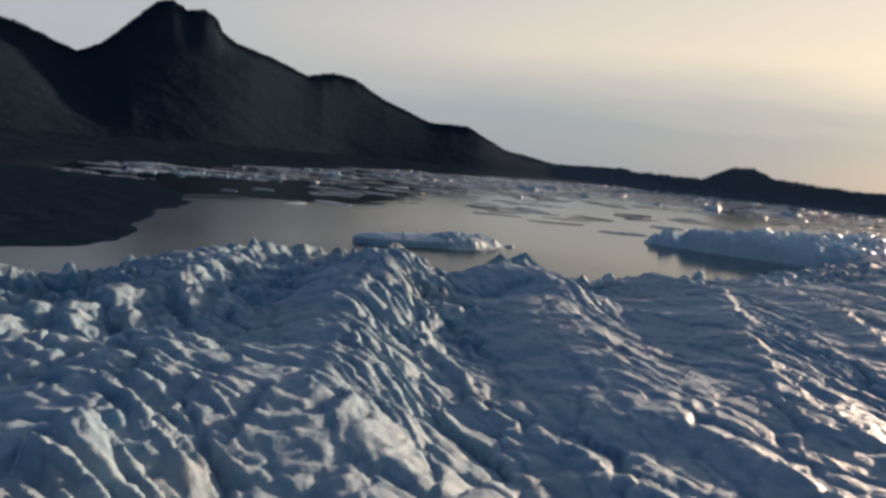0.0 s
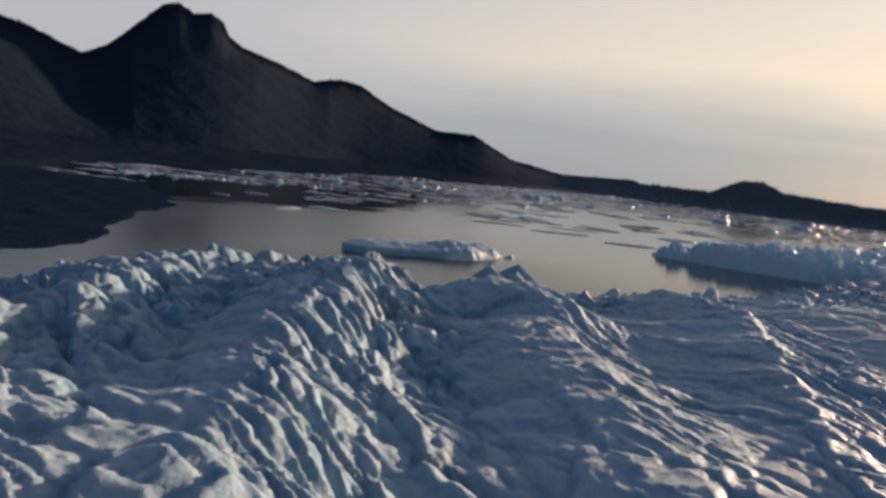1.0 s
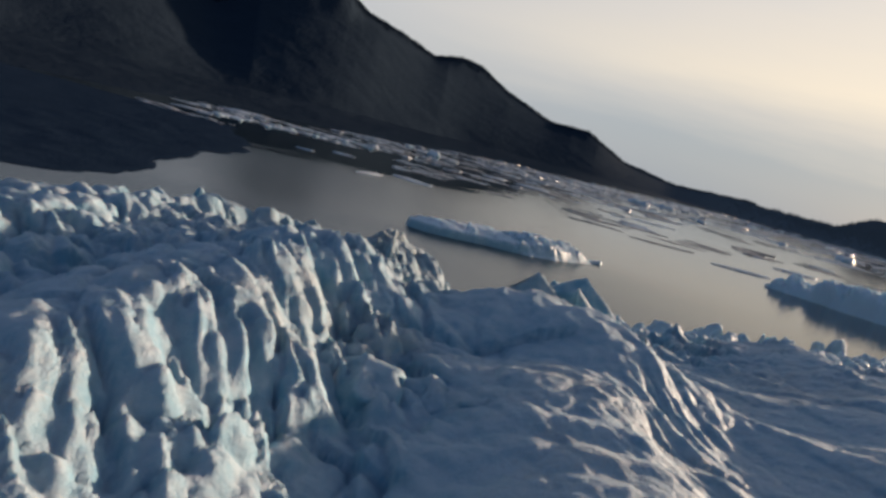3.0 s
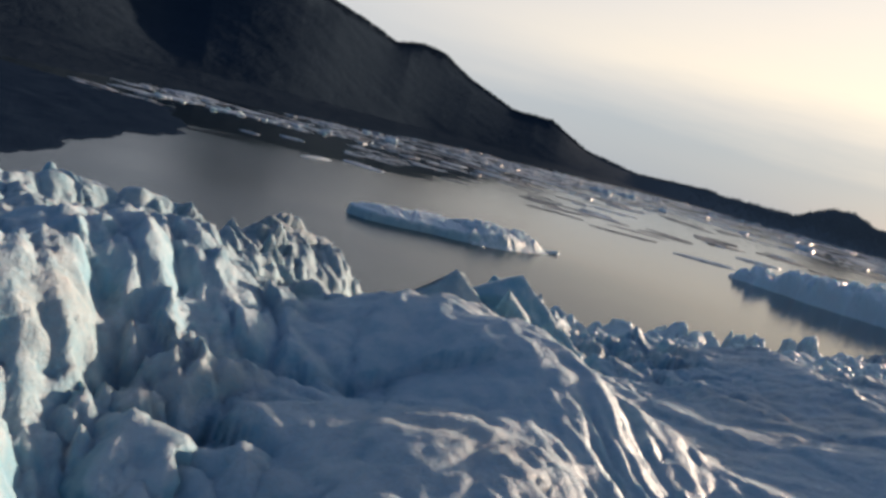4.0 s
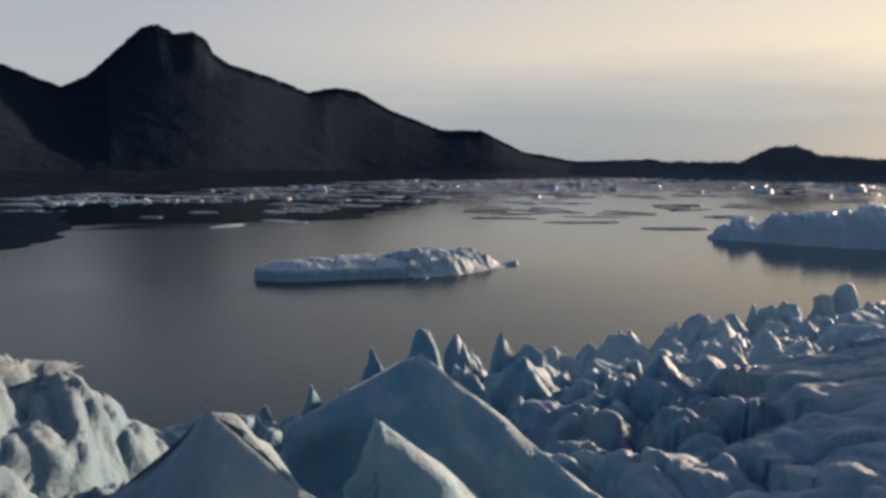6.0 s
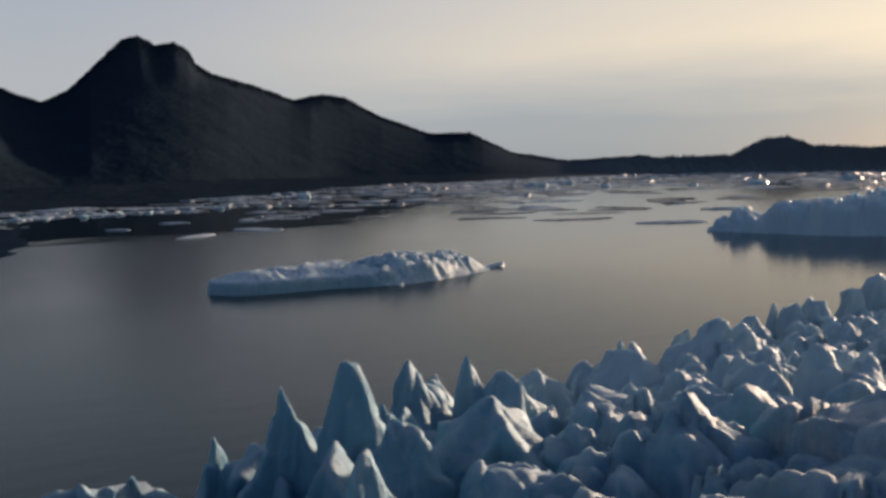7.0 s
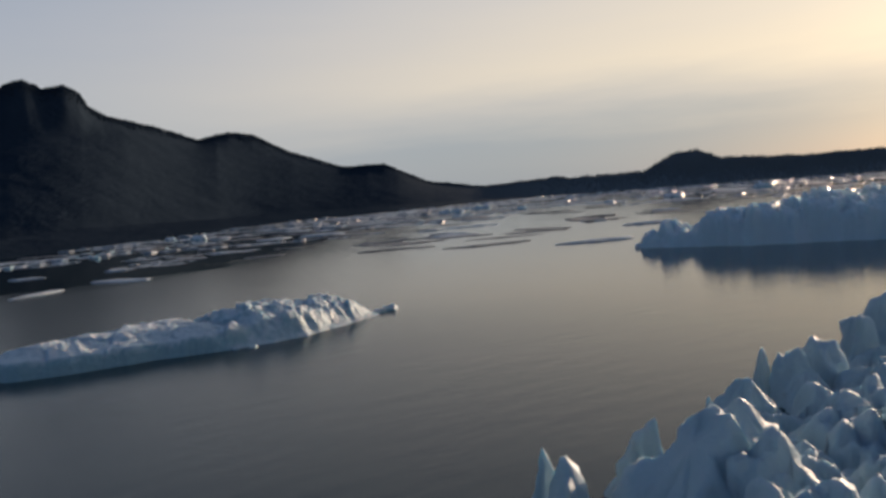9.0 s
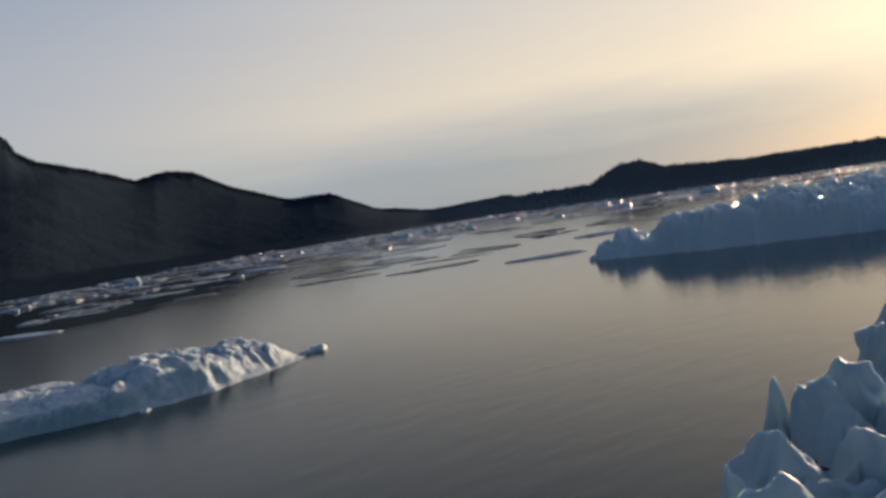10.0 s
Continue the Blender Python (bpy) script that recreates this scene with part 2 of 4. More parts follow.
WATER = water_material()
# the pale east tone is distance haze put into slope and needle colour
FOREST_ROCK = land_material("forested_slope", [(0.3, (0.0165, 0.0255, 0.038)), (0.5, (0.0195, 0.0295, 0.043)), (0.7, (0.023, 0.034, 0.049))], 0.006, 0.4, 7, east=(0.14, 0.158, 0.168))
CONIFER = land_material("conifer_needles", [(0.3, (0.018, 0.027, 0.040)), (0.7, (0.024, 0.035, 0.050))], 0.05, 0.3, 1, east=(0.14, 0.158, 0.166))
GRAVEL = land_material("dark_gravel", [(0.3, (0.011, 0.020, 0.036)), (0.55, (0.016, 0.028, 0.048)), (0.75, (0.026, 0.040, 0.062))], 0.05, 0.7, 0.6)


# ---------------------------------------------------------------- numeric noise
def lattice(ix, iy, seed):
    h = (ix.astype(np.int64) * 374761393 + iy.astype(np.int64) * 668265263 + seed * 2147483647) & 0xFFFFFFFF
    h = ((h ^ (h >> 13)) * 1274126177) & 0xFFFFFFFF
    return ((h ^ (h >> 16)) & 0xFFFFFF) / float(0x1000000)


def pn(x, y, seed=0):
    """Smooth gradient noise, about -0.7 to 0.7."""
    ix, iy = np.floor(x), np.floor(y)
    fx, fy = x - ix, y - iy
    ux, uy = fx * fx * fx * (fx * (fx * 6 - 15) + 10), fy * fy * fy * (fy * (fy * 6 - 15) + 10)
    vals = []
    for dx, dy in ((0, 0), (1, 0), (0, 1), (1, 1)):
        a = lattice(ix + dx, iy + dy, seed) * 2 * np.pi
        vals.append(np.cos(a) * (fx - dx) + np.sin(a) * (fy - dy))
    top, bot = vals[0] + ux * (vals[1] - vals[0]), vals[2] + ux * (vals[3] - vals[2])
    return top + uy * (bot - top)


def fbm(x, y, octaves, seed=0, gain=0.5):
    total, amp = 0.0, 1.0
    for o in range(octaves):
        total = total + amp * pn(x * 2**o, y * 2**o, seed + o * 17)
        amp *= gain
    return total


def ridged(x, y, octaves, seed=0, gain=0.5):
    total, amp = 0.0, 1.0
    for o in range(octaves):
        total = total + amp * (1 - 2.2 * np.abs(pn(x * 2**o, y * 2**o, seed + o * 31)))
        amp *= gain
    return total


def teeth(x, y, cell, seed, power=1.3, stretch=1.7):
    """A field of leaning blades, one a cell, each 0 to 1 high."""
    best = np.zeros_like(x)
    gx, gy = np.floor(x / cell), np.floor(y / cell)
    for dx in (-1, 0, 1):
        for dy in (-1, 0, 1):
            cx, cy = gx + dx, gy + dy
            px, py = (cx + lattice(cx, cy, seed)) * cell, (cy + lattice(cx, cy, seed + 1)) * cell
            ang, tall = (lattice(cx, cy, seed + 2) - 0.5) * 1.8 + 0.5, 0.25 + 0.75 * lattice(cx, cy, seed + 3) ** 1.5
            ox, oy = x - px, y - py
            a, b = ox * np.cos(ang) + oy * np.sin(ang), -ox * np.sin(ang) + oy * np.cos(ang)
            d = np.sqrt((a / stretch) ** 2 + (np.where(b > 0, b * 1.5, b * 0.9)) ** 2) / (cell * 0.62)
            best = np.maximum(best, tall * np.clip(1 - d, 0, 1) ** power)
    return best


def smooth(a, b, x):
    t = np.clip((x - a) / (b - a), 0, 1)
    return t * t * (3 - 2 * t)


def blocks(x, y, cell, seed, stretch=1.0):
    """Broken blocks: how far the nearest joint is, a random number a block, and the rise of its tilted top."""
    y = y / stretch
    f1, f2 = np.full(x.shape, 1e9), np.full(x.shape, 1e9)
    pick, rise = np.zeros_like(x), np.zeros_like(x)
    gx, gy = np.floor(x / cell), np.floor(y / cell)
    for dx in (-1, 0, 1):
        for dy in (-1, 0, 1):
            cx, cy = gx + dx, gy + dy
            ox, oy = x - (cx + lattice(cx, cy, seed)) * cell, y - (cy + lattice(cx, cy, seed + 1)) * cell
            d = np.hypot(ox, oy)
            ang = lattice(cx, cy, seed + 2) * 2.6 + 1.6
            near = d < f1
            f2 = np.where(near, f1, np.minimum(f2, d))
            rise = np.where(near, ox * np.cos(ang) + oy * np.sin(ang), rise)
            pick = np.where(near, lattice(cx, cy, seed + 3), pick)
            f1 = np.where(near, d, f1)
    return f2 - f1, pick, rise


def mesh_from_grid(name, X, Y, Z, mat, keep=None):
    """A mesh from a grid of places; keep tells which quads stay."""
    rows, cols = X.shape
    co = np.stack([X, Y, Z], -1).reshape(-1, 3).astype(np.float32)
    i = np.arange(rows * cols).reshape(rows, cols)
    quads = np.stack([i[:-1, :-1], i[:-1, 1:], i[1:, 1:], i[1:, :-1]], -1)
    quads = quads[keep] if keep is not None else quads.reshape(-1, 4)
    me = bpy.data.meshes.new(name)
    me.vertices.add(len(co))
    me.vertices.foreach_set("co", co.ravel())
    n = len(quads)
    me.loops.add(n * 4)
    me.loops.foreach_set("vertex_index", quads.astype(np.int32).ravel())
    me.polygons.add(n)
    me.polygons.foreach_set("loop_start", np.arange(0, n * 4, 4, dtype=np.int32))
    me.polygons.foreach_set("use_smooth", np.ones(n, dtype=bool))
    me.update(calc_edges=True)
    me.validate()
    me.materials.append(mat)
    return new(name, me)


# ---------------------------------------------------------------- lake
def build_water():
    bm = bmesh.new()
    ring = [bm.verts.new((math.cos(a * math.tau / 64) * 9000, math.sin(a * math.tau / 64) * 9000 + 500, 0)) for a in range(64)]
    bm.faces.new(ring)
    me = bpy.data.meshes.new("water")
    bm.to_mesh(me)
    me.materials.append(WATER)
    tagged(new("water", me), "calm grey silty glacial lake with faint ripples", "lake", kind="structure")


build_water()


# ---------------------------------------------------------------- glacier
FRONT = [(-900, 60), (-520, -20), (-380, -110), (-290, -160), (-230, -170), (-170, -165), (-139, -163), (-110, -158), (-80, -153), (-40, -149), (0, -144), (30, -137), (60, -129), (100, -117), (204, -76), (330, -10), (600, 120)]
CRESTS = []


def crest(*line, form="ridge"):
    """A crest line across the ice, from places (x, y, height)."""
    CRESTS.append((line, form))


crest((-262, -352, 34), (-249, -331, 34.2), (-245, -318, 34), (-237, -304, 35.5), (-222, -280, 37.4), (-210, -261, 37), (-206, -246, 32.5), (-197, -230, 28.5), form="fluted")
crest((-206, -348, 28.5), (-192, -321, 30.5), (-185, -298, 31.2), (-177, -289, 31.8), (-170.5, -281, 33.3), (-171, -274, 35), (-176, -268, 34.8), (-182, -265, 33.5), (-187.5, -262, 32), (-193, -259, 31), form="mound")
crest((-172, -352, 29), (-150, -329, 30.5), (-135, -311, 31.6), (-114, -288, 32), (-100, -253, 29.5), (-84, -225, 25.5))
crest((-320, -340, 32), (-290, -310, 33.5), (-264, -287, 34), (-251, -266, 34.6), (-240, -245, 31), (-228, -215, 28))
crest((-120, -345, 29), (-92, -310, 31), (-62, -268, 29), (-40, -230, 25))
crest((-70, -335, 30), (-35, -290, 29), (-5, -240, 25))
crest((-216, -250, 31), (-207, -239, 31.5), (-197, -227, 28.5), (-188, -220, 28.5), (-182, -212, 29.5), (-174, -203, 24), form="fluted")
crest((-252, -232, 29), (-238, -214, 28.5), (-222, -198, 27.5), (-206, -190, 26), (-190, -184, 22))
crest((-158, -256, 28), (-154, -244.5, 28.5), (-151, -238, 27), (-147, -231, 24), form="broad")
crest((-300, -400, 34), (-290, -368, 36), (-281, -338, 35.5), (-271, -318, 33), form="fluted")


def front_y(x):
    return np.interp(x, [p[0] for p in FRONT], [p[1] for p in FRONT])


def crest_field(x, y, crest):
    """Offset to the right of a crest line, distance along it and its height there."""
    best = np.full(x.shape, 1e9)
    off, along, high = np.zeros_like(x), np.zeros_like(x), np.zeros_like(x)
    run = 0.0
    for (x0, y0, z0), (x1, y1, z1) in zip(crest, crest[1:]):
        dx, dy = x1 - x0, y1 - y0
        ln = math.hypot(dx, dy)
        t = np.clip(((x - x0) * dx + (y - y0) * dy) / ln**2, 0, 1)
        d = np.hypot(x - x0 - t * dx, y - y0 - t * dy)
        side = np.sign((x - x0) * dy - (y - y0) * dx)
        near = d < best
        best = np.where(near, d, best)
        off, along, high = np.where(near, d * side, off), np.where(near, run + t * ln, along), np.where(near, z0 + t * (z1 - z0), high)
        run += ln
    return off, along, high, run


def crest_shape(x, y, h, k, line, form):
    """What one crest adds: the new height, and the strength of its grooves and of its worn face."""
    fluted, broad = form == "fluted", form == "broad"
    off, along, high, run = crest_field(x, y, line)
    off = off + 2.6 * pn(along / 14, off / 30, 40 + k) + (0.6 if fluted else 1.1) * pn(along / 5, off / 12, 50 + k)
    top = high + 1.3 * pn(along / 12, off * 0 + k, 60 + k) + 0.6 * pn(along / 3.6, off * 0 + k, 70 + k)
    ends = smooth(-10, 4, along + 4) * smooth(run + 6, run - 10, along)
    east, west = np.clip(off, 0, None), np.clip(-off, 0, None)
    lane = along + 0.95 * east + 1.8 * pn(along / 9, east / 11, 90 + k)
    flute = ridged(lane / (7.5 if fluted else 8.0), east / 34, 3, 80 + k, 0.5)
    if fluted:
        wall = np.interp(east, [0, 3, 7, 11, 16, 23, 34], [1, 0.98, 0.84, 0.60, 0.34, 0.13, 0])
    elif form == "mound":
        wall = np.interp(east, [0, 2, 5, 9, 14, 22, 34], [1, 0.96, 0.80, 0.54, 0.28, 0.08, 0])
    else:
        wall = np.interp(east, [0, 1.2, 4, 8, 14, 22, 34], [1, 0.90, 0.60, 0.36, 0.16, 0.05, 0])
    wall = wall + (0.09 if broad or fluted else 0.15) * (flute - 0.25) * smooth(1.0, 7, east) * smooth(28, 12, east)
    if form == "mound":
        slope = np.interp(west, [0, 4, 10, 17, 26], [1, 0.95, 0.72, 0.33, 0])
    else:
        slope = np.interp(west, [0, 3, 12, 26, 44], [1, 0.92, 0.58, 0.22, 0])
    if broad:
        slope = np.interp(west, [0, 2, 6, 11, 18], [1, 0.86, 0.5, 0.2, 0])
    shape = np.where(off > 0, wall, slope) * ends
    h = np.where(shape > 0.0, np.maximum(h, h + (top - h) * shape), h)
    groove = ends * smooth(0.5, 4, east) * smooth(24, 12, east) * (0.3 if broad else 0.5 if form == "mound" else 0.8) * (ridged((lane + 0.8 * pn(x / 3, y / 3, 99)) / (3.4 if fluted else 5.2), east / 16, 2, 85 + k, 0.55) - 0.35)
    if fluted:
        groove = groove - ends * smooth(2.5, 6, east) * smooth(22, 12, east) * 0.6 * smooth(0.08, 0.38, pn(lane / 2.4 + 7, east / 5.5, 95 + k))
    face = smooth(18, 11, east) * smooth(22, 10, west) * ends
    return h, groove, face


def glacier_height(x, y):
    wx = x + 4 * pn(x / 22, y / 22, 5) + 1.3 * pn(x / 6, y / 6, 8)
    wy = y + 4 * pn(x / 22, y / 22, 6) + 1.3 * pn(x / 6, y / 6, 9)
    s = (y - front_y(x)) * -0.94 + 5 * pn(x / 16, y / 16, 7)
    left = smooth(-160, -215, x)
    h = np.interp(s, [-6, 0, 4, 20, 45, 75, 100, 150, 260, 500], [-5, -3, 2.4, 7.6, 14, 19.6, 22.5, 25, 27, 31])
    h = h + left * np.interp(s, [0, 20, 45, 80, 130], [0, 2, 4, 2, 0])
    back = smooth(35, 95, s)
    u, v = 0.89 * x - 0.46 * y, 0.46 * x + 0.89 * y
    # broad swells along the flow with sharp, winding crests, and patches of folds between them
    bend = 9 * pn(x / 60, y / 60, 21) + 3.5 * pn(x / 18, y / 18, 22)
    c, l = 0.985 * x + 0.174 * y + bend, 0.174 * x - 0.985 * y
    swell = np.clip(ridged((c + 3 * pn(x / 11, y / 11, 26)) / 34, l / 120, 1, 11), 0, None) ** 2
    fold = ridged(c / 15, l / 60, 2, 23, 0.5)
    rill = ridged((c + 1.8 * pn(x / 7, y / 7, 24)) / 5.6, l / 26, 2, 25, 0.5)
    patchy = smooth(-0.25, 0.3, pn(x / 40, y / 40, 27))
    east_side = smooth(-190, -160, x)
    h = h + back * (2.6 * swell - 0.9) + back * (0.2 + 0.5 * patchy) * (1 - 0.8 * east_side) * (fold - 0.4) + back * 0.22 * patchy * (1 - 0.8 * east_side) * rill
    # the trough between the long fluted ridge and the mound is full of broken blocks
    tp, tq = 0.87 * (x + 203) - 0.5 * (y + 283), 0.5 * (x + 203) + 0.87 * (y + 283)
    trough = np.exp(-((tp / 13) ** 2) - (tq / 52) ** 4)
    h = h + 2.0 * trough
    wild = smooth(-0.1, 0.3, pn(u / 50, v / 50, 33)) * 0.25 + 0.17 + 0.13 * smooth(-195, -225, x) + 0.55 * smooth(-72, -100, u)
    face, groove = np.zeros_like(x), np.zeros_like(x)
    for k, (line, form) in enumerate(CRESTS):
        px, py = [p[0] for p in line], [p[1] for p in line]
        near = (x > min(px) - 54) & (x < max(px) + 54) & (y > min(py) - 54) & (y < max(py) + 54)
        if near.any():
            h[near], g, f = crest_shape(x[near], y[near], h[near], k, line, form)
            groove[near] += g
            face[near] = np.maximum(face[near], f)
    h = h + 1.2 * groove
    tooth = np.exp(-(((x + 163) / 26) ** 2 + ((y + 256) / 24) ** 2))
    wild = wild * (1 - 0.45 * face) * (1 - 0.35 * east_side) * (1 - 0.5 * tooth)
    # hummocks parted by crevasses
    gap, pick, rise = blocks(wx, wy, 9.5, 161, 1.5)
    h = h + back * wild * (0.28 * rise + 3.6 * (pick - 0.62)) - back * wild * 2.8 * smooth(3.6, 0.0, gap)
    gap, pick, rise = blocks(wx + 40, wy + 9, 5.5, 171, 1.3)
    h = h + back * wild * (0.22 * rise + 1.0 * (pick - 0.6) - 1.2 * smooth(1.6, 0.0, gap))
    # chaos of rounded hummocks and deep gaps toward the front, on the far left and in the trough
    chaos = np.clip(smooth(100, 60, s) + 0.5 * left * smooth(150, 100, s) + 0.22 * trough * (1 - 0.6 * face), 0, 1) * smooth(-1, 7, s) * (1 - 0.75 * face)
    gap, pick, rise = blocks(wx, wy, 8.5, 101, 1.2)
    h = h + chaos * (4.0 * (0.15 + pick) * smooth(0.0, 4.0, gap) ** 0.8 - 3.0 + 0.55 * rise)
    h = h + chaos * 3.6 * (teeth(wx, wy, 9.0, 181, 1.25, 2.4) - 0.18)
    gap, pick, rise = blocks(wx + 31, wy + 17, 4.0, 111, 1.2)
    h = h + chaos * (1.5 * (0.2 + pick) * smooth(0.0, 1.8, gap) - 0.9 + 0.34 * rise)
    # knobs and sun cups
    gap, pick, rise = blocks(wx + 13, wy + 71, 2.7, 191, 1.1)
    h = h + (back + chaos) * (0.06 + 0.4 * wild + 0.4 * chaos) * (1 - 0.5 * face) * (0.42 * (pick - 0.5) - 0.45 * smooth(0.9, 0.0, gap) + 0.16 * rise)
    h = h + 0.26 * (back + chaos) * ridged(wx / 3.2, wy / 3.2, 3, 135) * (0.3 + wild) + 0.11 * fbm(x / 1.7, y / 1.7, 2, 141)
    return np.where(s < 0, np.minimum(h, -1.5 + 0 * h), h)


def spaced(a, b, lo, hi, fine, grow=1.06, most=14):
    """Grid lines from a to b: close between lo and hi, wider outside."""
    mid = list(np.arange(lo, hi + fine * 0.5, fine))
    step, p, up = fine, mid[-1], []
    while p < b:
        step = min(step * grow, most)
        p += step
        up.append(p)
    step, p, down = fine, mid[0], []
    while p > a:
        step = min(step * grow, most)
        p -= step
        down.append(p)
    return np.array(down[::-1] + mid + up)


def build_glacier(fine):
    xs, ys = spaced(-850, 560, -300, 20, fine, 1.035, 12), spaced(-900, 90, -390, -135, fine, 1.035, 12)
    X, Y = np.meshgrid(xs, ys)
    Z = glacier_height(X, Y)
    # steep faces lean a little, so that crests overhang here and there
    gx = np.gradient(Z, axis=1) / np.gradient(X, axis=1)
    gy = np.gradient(Z, axis=0) / np.gradient(Y, axis=0)
    lean = np.clip(np.hypot(gx, gy) - 0.8, 0, 1.5) * 0.22
    X2 = X + lean * pn(X / 3.1, Y / 3.1 + Z / 4, 151) * 1.6
    Y2 = Y + lean * pn(X / 3.1 + 9, Y / 3.1 + Z / 4, 152) * 1.6
    quad = np.maximum(np.maximum(Z[:-1, :-1], Z[1:, 1:]), np.maximum(Z[:-1, 1:], Z[1:, :-1]))
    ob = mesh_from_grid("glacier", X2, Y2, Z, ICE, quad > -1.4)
    tagged(ob, "broad blue-white glacier with fluted ridges and crevasses ending in the lake", "glacier", kind="structure")
    return xs, ys, Z


ICE_GRID = build_glacier(0.42)


# ---------------------------------------------------------------- seracs
def ground_at(x, y):
    xs, ys, Z = ICE_GRID
    return float(Z[min(np.searchsorted(ys, y), len(ys) - 1), min(np.searchsorted(xs, x), len(xs) - 1)])


def serac_mesh(seed, kind):
    """A standing piece of ice about one metre wide and one metre high: flat broken sides with rounded edges, shallow flutes.
    kind 0 is a blunt hummock, 1 a leaning tooth, 2 a thin fin."""
    rng = random.Random(seed)
    cuts = []
    if kind == 0:
        start, sides = rng.uniform(0, 6.28), rng.randint(5, 7)
        for k in range(sides):
            a = start + (k + rng.uniform(-0.25, 0.25)) * math.tau / sides
            cuts.append((Vector((math.cos(a), math.sin(a), rng.choice((0.1, 0.25, 0.5, 0.85)))).normalized(), rng.uniform(0.36, 0.5)))
        for k in range(2):
            a = rng.uniform(0, 6.28)
            cuts.append((Vector((0.5 * math.cos(a), 0.5 * math.sin(a), 1)).normalized(), rng.uniform(0.78, 0.95)))
    else:
        thin = 0.40 if kind == 1 else 0.24
        cuts += [(Vector((rng.uniform(-0.2, 0.2), 1, thin)).normalized(), thin), (Vector((rng.uniform(-0.2, 0.2), -1, thin * 1.1)).normalized(), thin * 0.95)]
        cuts += [(Vector((-1, rng.uniform(-0.25, 0.25), rng.uniform(0.22, 0.36))).normalized(), 0.44), (Vector((1, rng.uniform(-0.3, 0.3), rng.uniform(0.55, 0.85))).normalized(), rng.uniform(0.40, 0.48))]
        a = rng.uniform(0, 6.28)
        cuts.append((Vector((math.cos(a), math.sin(a), 0.3)).normalized(), 0.46))
        cuts.append((Vector((0.25, 0, 1)).normalized(), 0.98))
    bm = bmesh.new()
    seg, rings = 44, 24
    prev = None
    for j in range(rings):
        el = radians(-14 + 101 * (j / (rings - 1)) ** 0.9)
        ring = []
        for k in range(seg):
            a = k * math.tau / seg
            d = Vector((math.cos(el) * math.cos(a), math.cos(el) * math.sin(a), math.sin(el)))
            total = sum((max(d.dot(n), 0.02) / far) ** 38 for n, far in cuts)
            p = d * total ** (-1 / 38)
            hollow = abs(noise.noise((math.cos(a) * 1.6 + seed, math.sin(a) * 1.6, p.z * 0.9 + seed * 0.4)))
            fluting = 0.86 + 0.75 * min(hollow, 0.4) + 0.16 * noise.noise((p.x * 3.4 + seed, p.y * 3.4, p.z * 3)) + 0.13 * noise.noise((p.x * 8, p.y * 8 + seed, p.z * 7))
            fluting += 0.05 * noise.noise((p.x * 17, p.y * 17, p.z * 15 + seed))
            fluting += 0.12 * noise.noise((math.cos(a) * 4.2, math.sin(a) * 4.2 + seed, p.z * 1.3))
            fluting *= 1 + (0.55 if kind else 0.25) * max(0.45 - p.z, 0) ** 1.3
            ring.append(bm.verts.new((p.x * fluting, p.y * fluting, max(p.z, -0.2) * (1 + 0.22 * noise.noise((p.x * 4, p.y * 4, seed))))))
        if prev:
            for k in range(seg):
                bm.faces.new((prev[k], prev[(k + 1) % seg], ring[(k + 1) % seg], ring[k]))
        prev = ring
    bm.faces.new(prev)
    me = bpy.data.meshes.new("serac")
    bm.to_mesh(me)
    bm.free()
    for poly in me.polygons:
        poly.use_smooth = True
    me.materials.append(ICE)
    return me, max(w.co.z for w in me.vertices)


HUMMOCKS = [serac_mesh(60 + k, 0) for k in range(12)]
TOOTHS = [serac_mesh(90 + k, 1) for k in range(8)]
FINS = [serac_mesh(110 + k, 2) for k in range(6)]


def put_serac(x, y, top, width, turn, shapes, k, label, group, least=0.0, tip=0.0):
    base = min(ground_at(x, y) - 1.5, top - least)
    me, high = shapes[k % len(shapes)]
    ob = new("serac", me)
    tall = max(top - base, 2.5) / high
    ob.matrix_world = Matrix.Translation((x, y, base)) @ Matrix.Rotation(radians(turn), 4, "Z") @ Matrix.Rotation(radians(tip), 4, "X") @ Matrix.Diagonal((width, width, tall, 1))
    return tagged(ob, label, "ice pinnacle", group)


